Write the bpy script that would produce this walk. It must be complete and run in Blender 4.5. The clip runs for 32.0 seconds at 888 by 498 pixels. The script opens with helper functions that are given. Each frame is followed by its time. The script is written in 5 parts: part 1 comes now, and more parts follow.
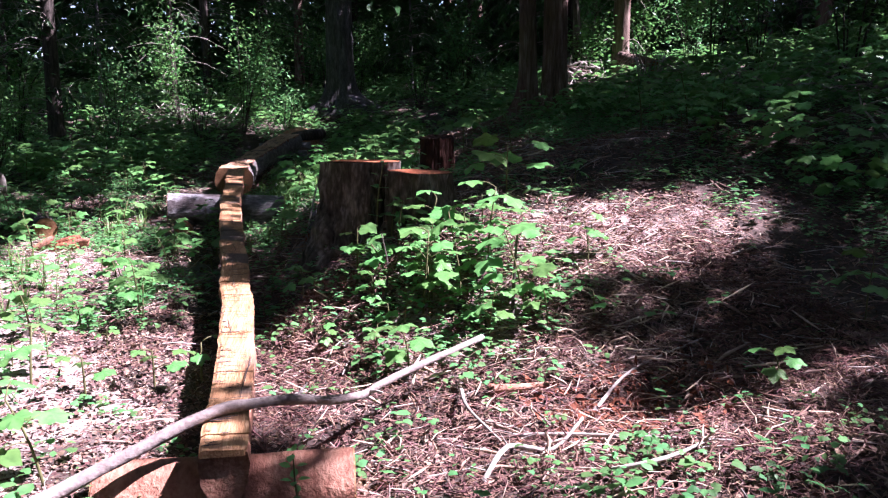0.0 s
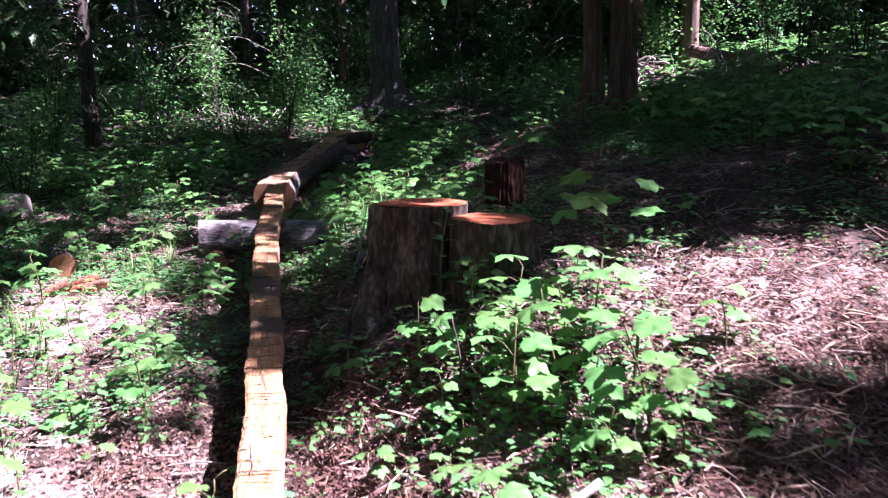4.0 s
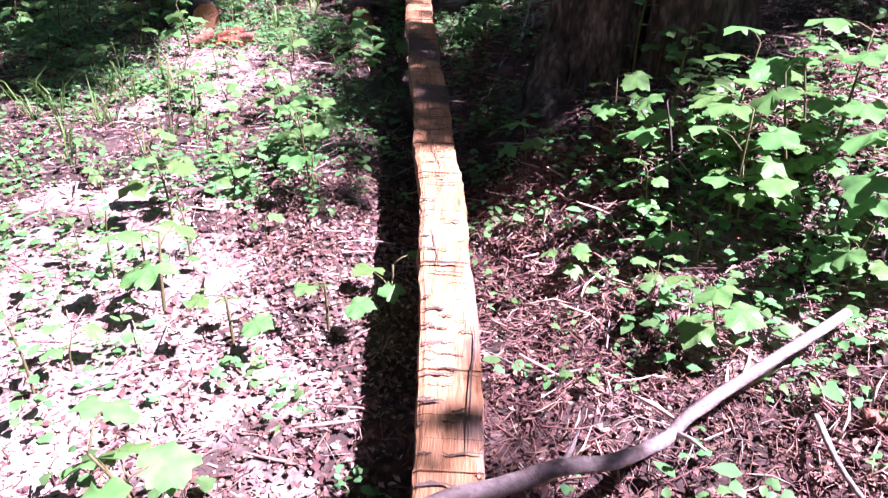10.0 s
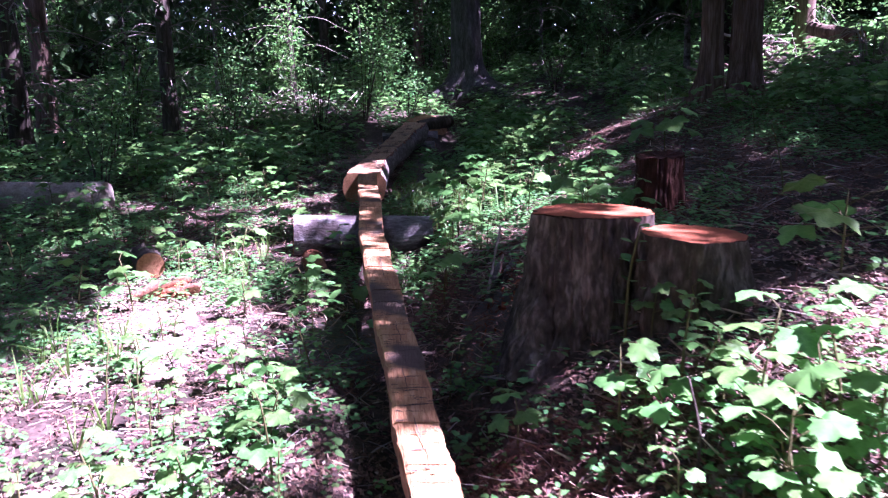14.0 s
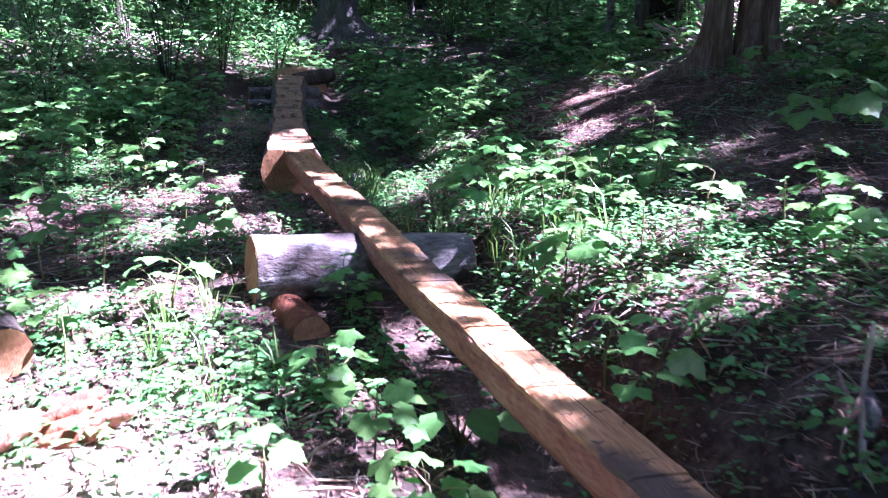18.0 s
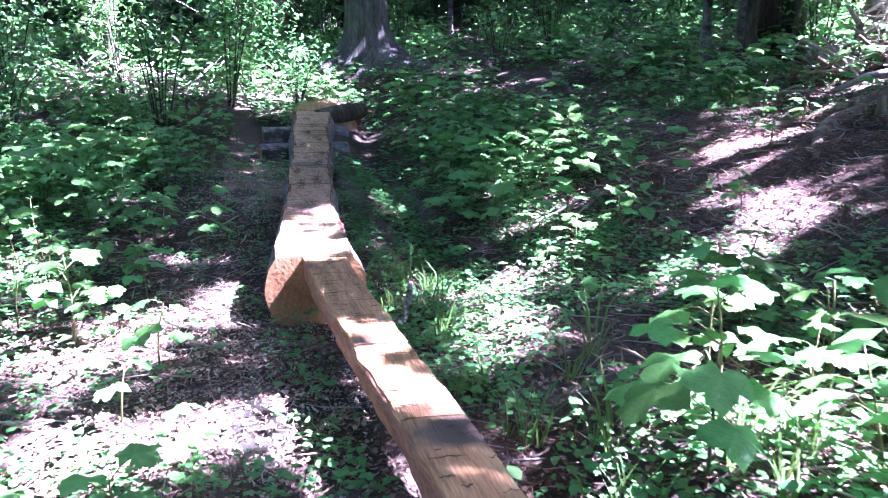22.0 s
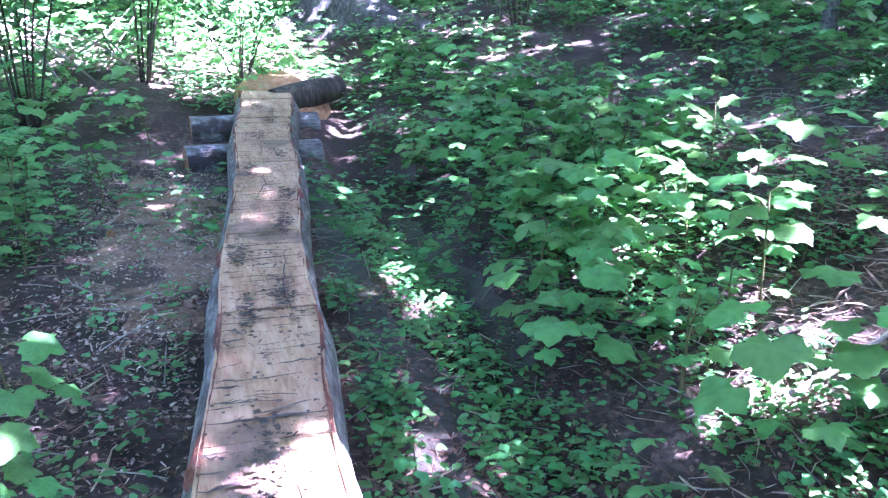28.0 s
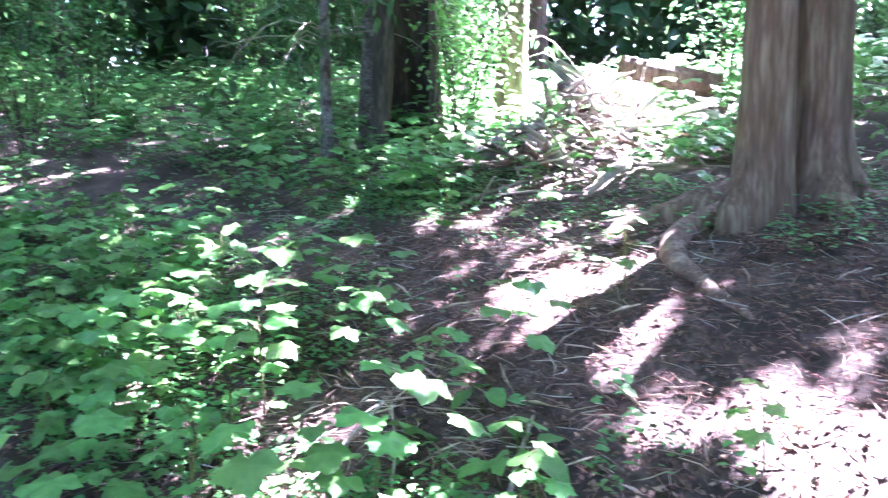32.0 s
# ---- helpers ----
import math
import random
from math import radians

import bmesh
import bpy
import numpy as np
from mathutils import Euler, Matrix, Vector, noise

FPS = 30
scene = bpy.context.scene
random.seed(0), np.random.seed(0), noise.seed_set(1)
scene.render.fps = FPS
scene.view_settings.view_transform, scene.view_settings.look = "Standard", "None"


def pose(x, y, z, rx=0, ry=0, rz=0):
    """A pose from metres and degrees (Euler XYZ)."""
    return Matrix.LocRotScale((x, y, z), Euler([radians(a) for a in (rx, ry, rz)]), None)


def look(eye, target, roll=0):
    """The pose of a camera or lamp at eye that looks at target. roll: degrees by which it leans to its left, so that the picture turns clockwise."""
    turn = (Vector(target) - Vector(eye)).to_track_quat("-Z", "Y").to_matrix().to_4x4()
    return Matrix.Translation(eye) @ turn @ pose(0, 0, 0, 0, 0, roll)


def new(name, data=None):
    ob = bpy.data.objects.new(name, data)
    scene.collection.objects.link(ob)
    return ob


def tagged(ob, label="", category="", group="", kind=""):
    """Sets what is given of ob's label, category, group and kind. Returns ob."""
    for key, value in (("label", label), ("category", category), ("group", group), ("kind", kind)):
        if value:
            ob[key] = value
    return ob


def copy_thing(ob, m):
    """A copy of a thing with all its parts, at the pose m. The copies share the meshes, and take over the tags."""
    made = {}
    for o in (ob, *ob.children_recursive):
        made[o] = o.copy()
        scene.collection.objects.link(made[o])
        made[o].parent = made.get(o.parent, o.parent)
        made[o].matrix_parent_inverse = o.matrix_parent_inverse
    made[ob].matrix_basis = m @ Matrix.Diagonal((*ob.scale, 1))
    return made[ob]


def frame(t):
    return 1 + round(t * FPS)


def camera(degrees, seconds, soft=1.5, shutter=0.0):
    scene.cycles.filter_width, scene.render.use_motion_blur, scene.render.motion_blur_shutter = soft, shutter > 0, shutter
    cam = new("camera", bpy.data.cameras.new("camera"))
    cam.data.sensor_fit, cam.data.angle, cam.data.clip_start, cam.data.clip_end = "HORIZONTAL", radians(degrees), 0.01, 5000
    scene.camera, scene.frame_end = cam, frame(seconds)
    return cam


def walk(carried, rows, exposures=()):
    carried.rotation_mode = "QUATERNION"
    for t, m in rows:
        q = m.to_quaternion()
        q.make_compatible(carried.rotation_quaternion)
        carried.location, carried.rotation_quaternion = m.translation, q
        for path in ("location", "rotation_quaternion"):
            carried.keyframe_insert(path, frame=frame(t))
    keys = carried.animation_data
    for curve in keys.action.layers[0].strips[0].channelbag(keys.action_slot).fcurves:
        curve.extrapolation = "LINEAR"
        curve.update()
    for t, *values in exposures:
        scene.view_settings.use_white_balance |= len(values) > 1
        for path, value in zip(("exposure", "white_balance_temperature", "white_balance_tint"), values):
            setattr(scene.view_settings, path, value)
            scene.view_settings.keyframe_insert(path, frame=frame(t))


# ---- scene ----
cam = camera(57.91, 32.0, soft=1.2, shutter=0.5)
PATH = [
    (0, 0.107, -1.684, 1.207, -10.14, -9.57, -0.06),
    (0.5, 0.126, -1.639, 1.211, -9.57, -9.62, -0.30),
    (1, 0.134, -1.540, 1.205, -8.99, -9.51, -0.44),
    (1.5, 0.129, -1.408, 1.175, -8.39, -9.13, -0.60),
    (2, 0.129, -1.286, 1.191, -7.49, -9.24, -0.90),
    (2.5, 0.164, -1.424, 1.270, -8.49, -10.68, -1.92),
    (3, 0.139, -1.115, 1.258, -8.23, -10.14, -1.55),
    (3.5, 0.143, -0.786, 1.346, -7.14, -10.19, -1.50),
    (5.5, 0.014, -0.014, 1.534, -6.85, -10.33, -0.51),
    (6, 0.003, -0.031, 1.552, -6.17, -10.49, -0.72),
    (6.5, -0.011, -0.054, 1.552, -4.86, -10.32, -0.70),
    (7, -0.031, -0.061, 1.545, -3.37, -10.60, -0.62),
    (7.5, -0.043, -0.055, 1.535, -1.77, -12.37, -0.69),
    (8, -0.068, -0.045, 1.499, -0.30, -15.38, -0.54),
    (8.5, -0.085, -0.067, 1.463, 1.41, -19.02, -0.80),
    (9, -0.099, -0.076, 1.430, 2.51, -22.24, -0.92),
    (9.5, -0.127, -0.044, 1.381, 2.54, -24.49, -0.87),
    (10, -0.149, -0.042, 1.345, 2.06, -26.43, -0.04),
    (10.5, -0.155, -0.109, 1.379, 1.80, -29.10, -0.20),
    (11, -0.150, -0.189, 1.416, 1.57, -31.74, -0.59),
    (11.5, -0.185, -0.142, 1.420, 0.44, -32.71, -0.41),
    (12, -0.167, -0.072, 1.395, -0.13, -26.37, -0.76),
    (12.5, -0.178, -0.029, 1.429, -1.32, -18.84, -0.50),
    (13, -0.223, 0.008, 1.438, -2.61, -13.93, -0.06),
    (13.5, -0.252, 0.167, 1.440, -2.74, -12.02, -0.34),
    (14, -0.328, 0.422, 1.455, -2.55, -11.31, -1.01),
    (14.5, -0.440, 0.721, 1.471, -2.98, -11.46, -1.26),
    (16.5, -1.194, 2.241, 1.411, -11.07, -13.67, 0.11),
    (17, -1.418, 2.631, 1.403, -13.53, -13.91, 1.43),
    (17.5, -1.536, 3.162, 1.357, -15.27, -14.14, 1.32),
    (18, -1.648, 3.544, 1.375, -16.86, -14.36, 1.98),
    (18.5, -1.648, 3.984, 1.394, -17.21, -14.62, 1.25),
    (19, -1.656, 4.422, 1.402, -17.56, -14.80, 0.88),
    (19.5, -1.663, 4.853, 1.399, -17.97, -14.78, 0.82),
    (20, -1.610, 5.245, 1.407, -17.59, -14.77, 0.46),
    (20.5, -1.548, 5.396, 1.429, -18.11, -15.19, -0.18),
    (21, -1.456, 5.873, 1.435, -16.55, -13.90, -0.24),
    (21.5, -1.338, 6.248, 1.452, -15.20, -12.87, -0.07),
    (22, -1.323, 6.491, 1.461, -15.02, -13.11, 0.76),
    (22.5, -1.341, 6.775, 1.480, -14.40, -13.55, 0.83),
    (23, -1.382, 7.131, 1.498, -13.30, -13.76, 1.23),
    (23.5, -1.383, 7.536, 1.510, -12.36, -14.17, 0.14),
    (24, -1.398, 7.952, 1.517, -13.35, -14.73, 0.09),
    (24.5, -1.406, 8.357, 1.544, -15.99, -15.54, 0.52),
    (25, -1.353, 8.808, 1.550, -18.41, -15.83, 0.57),
    (25.5, -1.243, 9.386, 1.471, -20.18, -15.40, -0.64),
    (27.5, -0.985, 10.309, 1.437, -19.65, -14.54, 1.44),
    (28, -0.949, 10.349, 1.460, -18.31, -16.07, 0.93),
    (28.5, -0.936, 10.350, 1.468, -17.23, -17.36, 0.32),
    (29, -0.924, 10.325, 1.485, -16.03, -18.96, -0.60),
    (29.5, -0.905, 10.349, 1.474, -19.24, -18.19, -0.45),
    (30, -0.887, 10.290, 1.486, -28.30, -13.92, 1.19),
    (30.5, -0.914, 10.120, 1.564, -35.46, -10.34, 1.68),
    (31, -0.933, 10.081, 1.596, -40.10, -8.15, 1.35),
    (31.5, -0.897, 10.042, 1.605, -44.31, -7.37, 0.71),
    (32, -0.845, 9.998, 1.618, -49.27, -7.94, 0.51),
]


def eye_pose(x, y, z, yaw, pitch, roll):
    """Heading to the left of +y, tilt up and lean, in degrees."""
    return pose(x, y, z, 0, 0, yaw) @ pose(0, 0, 0, 90 + pitch) @ pose(0, 0, 0, 0, 0, roll)


EXPOSURES = [(0, 2.5, 5650, 41), (3.5, 2.65, 5650, 45), (6, 3.0, 5450, 68), (9, 2.9, 5550, 65), (11.3, 2.2, 5750, 56), (12.2, 2.2, 5750, 58), (13, 2.35, 5550, 66), (14, 3.2, 5350, 69), (17, 3.9, 5200, 53), (20, 4.6, 5050, 54), (23, 5.35, 5050, 47), (25, 5.55, 5150, 48), (28, 6.5, 4950, 49), (30, 6.5, 4950, 50), (31, 6.4, 5100, 46), (32, 6.5, 5300, 46)]
walk(cam, [(t, eye_pose(*p)) for t, *p in PATH], EXPOSURES)

# ---------------------------------------------------------------- light
SUN_ELEV, SUN_AZ = radians(54), radians(100)  # azimuth clockwise from +y
TO_SUN = Vector((math.sin(SUN_AZ) * math.cos(SUN_ELEV), math.cos(SUN_AZ) * math.cos(SUN_ELEV), math.sin(SUN_ELEV)))
world = bpy.data.worlds.new("world")
scene.world = world
world.use_nodes = True
sky = world.node_tree.nodes.new("ShaderNodeTexSky")
sky.sky_type, sky.sun_disc, sky.sun_elevation, sky.sun_rotation = "NISHITA", False, SUN_ELEV, SUN_AZ
world.node_tree.links.new(sky.outputs[0], world.node_tree.nodes["Background"].inputs[0])
world.node_tree.nodes["Background"].inputs[1].default_value = 0.062
sun = new("sun", bpy.data.lights.new("sun", "SUN"))
sun.data.energy, sun.data.angle, sun.data.color = 5.0, radians(0.55), (1.0, 0.95, 0.86)
sun.matrix_world = look(tuple(TO_SUN * 60), (0, 0, 0))


# gaps left in the unseen crowns to place sun patches: middle and half widths of the lit places
OPEN = [(0.15, 2.4, 0.5, 0.95), (0.8, 1.9, 0.8, 1.2), (1.95, 3.15, 1.1, 0.62), (1.45, 0.9, 0.55, 0.55), (-0.46, 2.1, 0.2, 1.35), (-1.25, 1.6, 0.8, 1.5), (-2.4, 2.6, 0.9, 1.8),
        (-1.75, 4.2, 0.9, 2.2), (-2.1, 6.9, 0.62, 1.5), (-0.88, 6.4, 0.12, 0.75), (0.4, 4.5, 0.45, 0.75), (0.35, 6.65, 0.6, 0.6), (0.22, 7.4, 0.75, 0.5), (0.2, 8.72, 0.5, 0.4),
        (-1.35, 8.14, 0.26, 0.18), (-1.85, 9.5, 0.45, 0.4), (0.05, 10.3, 0.25, 0.5), (-1.22, 11.28, 0.2, 0.28), (0.4, 11.3, 0.55, 0.2), (0.9, 12.1, 0.4, 0.2), (-2.0, 10.6, 0.32, 0.4), (2.0, 10.75, 0.3, 0.38),
        (2.65, 12.1, 0.65, 0.5), (5.2, 13.4, 0.85, 0.6), (8.6, 15.4, 3.0, 2.6), (-0.35, 20.3, 1.0, 1.0), (-3.7, 21.1, 2.2, 1.0)]


def in_glade(x, y):
    """True where a tree would stand between the sun and one of the sunny places."""
    for a, b, rx, ry in OPEN:
        far = (x - a) * math.sin(SUN_AZ) + (y - b) * math.cos(SUN_AZ)
        off = abs((x - a) * math.cos(SUN_AZ) - (y - b) * math.sin(SUN_AZ))
        if 0.5 < far < 11 and off < ry + 0.6:
            return True
    return False


# ---------------------------------------------------------------- materials
def mat(name, colours, scale=6.0, rough=0.8, bump=0.3, stretch=(1, 1, 1), fine=40.0, fine_bump=0.3, translucent=0.0,
        random_hue=0.0, stain=None, rings=0.0):
    """A procedural surface: colours mixed by two sizes of noise, with relief. stain: colour, size and amount of blotches."""
    m = bpy.data.materials.new(name)
    m.use_nodes = True
    n, l = m.node_tree.nodes, m.node_tree.links
    bsdf = n["Principled BSDF"]
    bsdf.inputs["Roughness"].default_value = rough
    bsdf.inputs["Specular IOR Level"].default_value = 0.3
    co = n.new("ShaderNodeTexCoord")
    mp = n.new("ShaderNodeMapping")
    mp.inputs["Scale"].default_value = stretch
    l.new(co.outputs["Object"], mp.inputs["Vector"])
    big = n.new("ShaderNodeTexNoise")
    big.inputs["Scale"].default_value, big.inputs["Detail"].default_value, big.inputs["Roughness"].default_value = scale, 6, 0.65
    small = n.new("ShaderNodeTexNoise")
    small.inputs["Scale"].default_value, small.inputs["Detail"].default_value = fine, 4
    l.new(mp.outputs[0], big.inputs["Vector"])
    l.new(mp.outputs[0], small.inputs["Vector"])
    mix = n.new("ShaderNodeMath")
    mix.operation = "MULTIPLY_ADD"
    mix.inputs[1].default_value, mix.inputs[2].default_value = 0.45, 0.0
    l.new(small.outputs[0], mix.inputs[0])
    add = n.new("ShaderNodeMath")
    add.operation = "MULTIPLY_ADD"
    add.inputs[1].default_value = 0.75
    l.new(big.outputs[0], add.inputs[0])
    l.new(mix.outputs[0], add.inputs[2])
    ramp = n.new("ShaderNodeValToRGB")
    el = ramp.color_ramp.elements
    count = len(colours)
    for i, c in enumerate(colours):
        at = 0.38 + 0.44 * i / max(1, count - 1)
        e = el[i] if i < 2 else el.new(at)
        e.position, e.color = at, (*c, 1)
    l.new(add.outputs[0], ramp.inputs[0])
    colour = ramp.outputs[0]
    if stain:
        st = n.new("ShaderNodeTexNoise")
        st.inputs["Scale"].default_value, st.inputs["Detail"].default_value = stain[1], 5
        l.new(co.outputs["Object"], st.inputs["Vector"])
        sr = n.new("ShaderNodeValToRGB")
        sr.color_ramp.elements[0].position, sr.color_ramp.elements[1].position = 0.62 - stain[2] * 0.3, 0.68 - stain[2] * 0.25
        l.new(st.outputs[0], sr.inputs[0])
        sm = n.new("ShaderNodeMix")
        sm.data_type = "RGBA"
        sm.inputs["B"].default_value = (*stain[0], 1)
        l.new(sr.outputs[0], sm.inputs[0])
        l.new(colour, sm.inputs["A"])
        colour = sm.outputs["Result"]
    if random_hue:
        geo = n.new("ShaderNodeNewGeometry")
        ob = n.new("ShaderNodeObjectInfo")
        rnd = n.new("ShaderNodeMath")
        rnd.operation = "ADD"
        l.new(geo.outputs["Random Per Island"], rnd.inputs[0])
        l.new(ob.outputs["Random"], rnd.inputs[1])
        fr = n.new("ShaderNodeMath")
        fr.operation = "FRACT"
        l.new(rnd.outputs[0], fr.inputs[0])
        hsv = n.new("ShaderNodeHueSaturation")
        for socket, low, high in (("Hue", 0.5 - 0.05 * random_hue, 0.5 + 0.03 * random_hue), ("Value", 1 - 0.4 * random_hue, 1 + 0.5 * random_hue)):
            rr = n.new("ShaderNodeMapRange")
            rr.inputs["To Min"].default_value, rr.inputs["To Max"].default_value = low, high
            l.new(fr.outputs[0], rr.inputs["Value"])
            l.new(rr.outputs[0], hsv.inputs[socket])
        l.new(colour, hsv.inputs["Color"])
        colour = hsv.outputs[0]
    if rings:
        wob = n.new("ShaderNodeTexNoise")
        wob.inputs["Scale"].default_value = 5.0
        l.new(co.outputs["Object"], wob.inputs["Vector"])
        shift = n.new("ShaderNodeVectorMath")
        shift.operation = "MULTIPLY_ADD"
        shift.inputs[1].default_value = (0.05, 0.05, 0.05)
        l.new(wob.outputs["Color"], shift.inputs[0])
        l.new(co.outputs["Object"], shift.inputs[2])
        far = n.new("ShaderNodeVectorMath")
        far.operation = "LENGTH"
        l.new(shift.outputs[0], far.inputs[0])
        turns = n.new("ShaderNodeMath")
        turns.operation = "MULTIPLY"
        turns.inputs[1].default_value = rings
        l.new(far.outputs["Value"], turns.inputs[0])
        wave = n.new("ShaderNodeMath")
        wave.operation = "SINE"
        l.new(turns.outputs[0], wave.inputs[0])
        grow = n.new("ShaderNodeMapRange")
        grow.inputs["From Min"].default_value, grow.inputs["To Min"].default_value, grow.inputs["To Max"].default_value = -1.0, 0.82, 1.06
        l.new(wave.outputs[0], grow.inputs["Value"])
        tone = n.new("ShaderNodeHueSaturation")
        l.new(grow.outputs[0], tone.inputs["Value"])
        l.new(colour, tone.inputs["Color"])
        colour = tone.outputs[0]
    l.new(colour, bsdf.inputs["Base Color"])
    b1 = n.new("ShaderNodeBump")
    b1.inputs["Strength"].default_value, b1.inputs["Distance"].default_value = bump, 0.03
    l.new(big.outputs[0], b1.inputs["Height"])
    b2 = n.new("ShaderNodeBump")
    b2.inputs["Strength"].default_value, b2.inputs["Distance"].default_value = fine_bump, 0.008
    l.new(small.outputs[0], b2.inputs["Height"])
    l.new(b1.outputs[0], b2.inputs["Normal"])
    l.new(b2.outputs[0], bsdf.inputs["Normal"])
    if translucent:
        tr = n.new("ShaderNodeBsdfTranslucent")
        l.new(colour, tr.inputs["Color"])
        ms = n.new("ShaderNodeMixShader")
        ms.inputs[0].default_value = translucent
        l.new(bsdf.outputs[0], ms.inputs[1])
        l.new(tr.outputs[0], ms.inputs[2])
        l.new(ms.outputs[0], n["Material Output"].inputs[0])
    return m


SOIL = mat("forest_soil", [(0.012, 0.009, 0.007), (0.046, 0.030, 0.025), (0.16, 0.112, 0.095)], 2.2, 0.95, 0.8, fine=28, fine_bump=1.0,
           stain=((0.028, 0.022, 0.016), 0.7, 0.12))
WOOD_TOP = mat("hewn_wood", [(0.17, 0.072, 0.032), (0.40, 0.21, 0.10), (0.55, 0.345, 0.195)], 3.0, 0.7, 0.4, (7, 0.7, 7), 18, 0.6,
               stain=((0.10, 0.07, 0.055), 1.6, 0.25), random_hue=0.03)
LOG_TOP = mat("hewn_log_face", [(0.24, 0.105, 0.055), (0.42, 0.245, 0.145), (0.53, 0.36, 0.245)], 3.0, 0.7, 0.4, (5, 0.8, 5), 18, 0.6,
              stain=((0.22, 0.13, 0.09), 3.0, 0.12), random_hue=0.07)
INNER_BARK = mat("red_inner_bark", [(0.05, 0.018, 0.014), (0.16, 0.05, 0.035), (0.33, 0.15, 0.10)], 9.0, 0.85, 0.6, (3, 1, 3), 40, 0.6)
# also colours the flat axe-cut strips, standing for shade and dirt in them
CRUMBS_AND_CUT_SHADE = mat("bark_crumbs", [(0.03, 0.022, 0.02), (0.08, 0.06, 0.05), (0.16, 0.11, 0.09)], 6.0, 0.95, 0.3, random_hue=0.6)
WOOD_SIDE = mat("hewn_wood_side", [(0.12, 0.042, 0.028), (0.29, 0.13, 0.085), (0.42, 0.24, 0.165)], 4.0, 0.8, 0.8, (2.5, 0.8, 2.5), 24, 0.7)
WOOD_END = mat("sawn_end_grain", [(0.16, 0.065, 0.03), (0.34, 0.17, 0.085), (0.46, 0.27, 0.15)], 5.0, 0.8, 0.3, (1, 1, 1), 50, 0.4, rings=620.0)
CUT = mat("fresh_cut_stump_wood", [(0.20, 0.048, 0.022), (0.32, 0.095, 0.040), (0.42, 0.17, 0.085)], 6.0, 0.75, 0.3, (1, 1, 1), 60, 0.4, rings=700.0)
BARK = mat("conifer_bark", [(0.018, 0.014, 0.012), (0.065, 0.052, 0.045), (0.15, 0.125, 0.105)], 9.0, 0.95, 1.0, (1, 1, 0.22), 40, 0.8)
BARK_STUMP = mat("furrowed_stump_bark", [(0.014, 0.011, 0.010), (0.075, 0.06, 0.05), (0.24, 0.205, 0.175)], 11.0, 0.95, 1.0, (1, 1, 0.35), 45, 1.0)
BARK_LOG = mat("plated_log_bark", [(0.03, 0.025, 0.024), (0.14, 0.12, 0.115), (0.36, 0.33, 0.31)], 14.0, 0.95, 1.0, (1, 0.4, 1), 50, 0.9)
BRANCH = mat("peeling_branch", [(0.07, 0.05, 0.045), (0.20, 0.16, 0.145), (0.34, 0.29, 0.26)], 5.0, 0.9, 0.5, (1, 1, 1), 45, 0.6)
BARK_GREY = mat("grey_bark", [(0.045, 0.04, 0.042), (0.15, 0.14, 0.145), (0.33, 0.32, 0.32)], 11.0, 0.9, 0.9, (0.5, 1, 1), 45, 1.0,
                stain=((0.05, 0.04, 0.04), 4, 0.3))
BARK_TALL = mat("tall_grey_bark", [(0.022, 0.019, 0.02), (0.075, 0.07, 0.072), (0.17, 0.16, 0.165)], 9.0, 0.95, 1.0, (1, 1, 0.22), 40, 0.8)
BARK_RED = mat("reddish_cedar_bark", [(0.038, 0.023, 0.019), (0.145, 0.092, 0.073), (0.33, 0.25, 0.205)], 8.0, 0.95, 1.0, (1, 1, 0.12), 40, 0.8)
ROTTEN = mat("rotten_red_wood", [(0.05, 0.015, 0.01), (0.17, 0.055, 0.03), (0.30, 0.12, 0.06)], 7.0, 0.95, 1.0, (1, 1, 0.4), 35, 0.8)
ROTTEN_DARK = mat("dark_rotten_wood", [(0.014, 0.006, 0.005), (0.05, 0.018, 0.012), (0.12, 0.045, 0.028)], 7.0, 0.95, 1.0, (1, 1, 0.4), 35, 0.8)
DEADWOOD = mat("weathered_stick", [(0.14, 0.11, 0.095), (0.30, 0.26, 0.23), (0.44, 0.40, 0.36)], 8.0, 0.9, 0.4, (1, 1, 1), 45, 0.5)
LEAF = mat("broad_leaf", [(0.055, 0.15, 0.045), (0.105, 0.27, 0.075), (0.16, 0.35, 0.10)], 3.0, 0.36, 0.1, fine=30, fine_bump=0.3, translucent=0.38, random_hue=0.5)
HERB = mat("herb_leaf", [(0.045, 0.145, 0.05), (0.09, 0.25, 0.08), (0.15, 0.32, 0.10)], 3.0, 0.5, 0.1, fine=30, translucent=0.42, random_hue=0.7)
CANOPY = mat("canopy_leaf", [(0.024, 0.06, 0.024), (0.052, 0.12, 0.045), (0.085, 0.17, 0.06)], 2.0, 0.5, 0.1, fine=30, translucent=0.4, random_hue=0.6)
GRASS = mat("grass_blade", [(0.06, 0.14, 0.03), (0.12, 0.22, 0.05)], 3.0, 0.5, 0.1, translucent=0.35, random_hue=0.5)
NEEDLES = mat("stringy_debris", [(0.06, 0.028, 0.022), (0.16, 0.085, 0.065), (0.32, 0.22, 0.18)], 3.0, 0.9, 0.2, random_hue=0.9)
LITTER = mat("dead_leaf_litter", [(0.05, 0.028, 0.02), (0.15, 0.09, 0.065), (0.33, 0.24, 0.19)], 3.0, 0.9, 0.2, random_hue=0.9)
CHIPS = mat("wood_chips", [(0.15, 0.095, 0.07), (0.34, 0.25, 0.20), (0.55, 0.45, 0.38)], 4.0, 0.85, 0.2, random_hue=0.7)
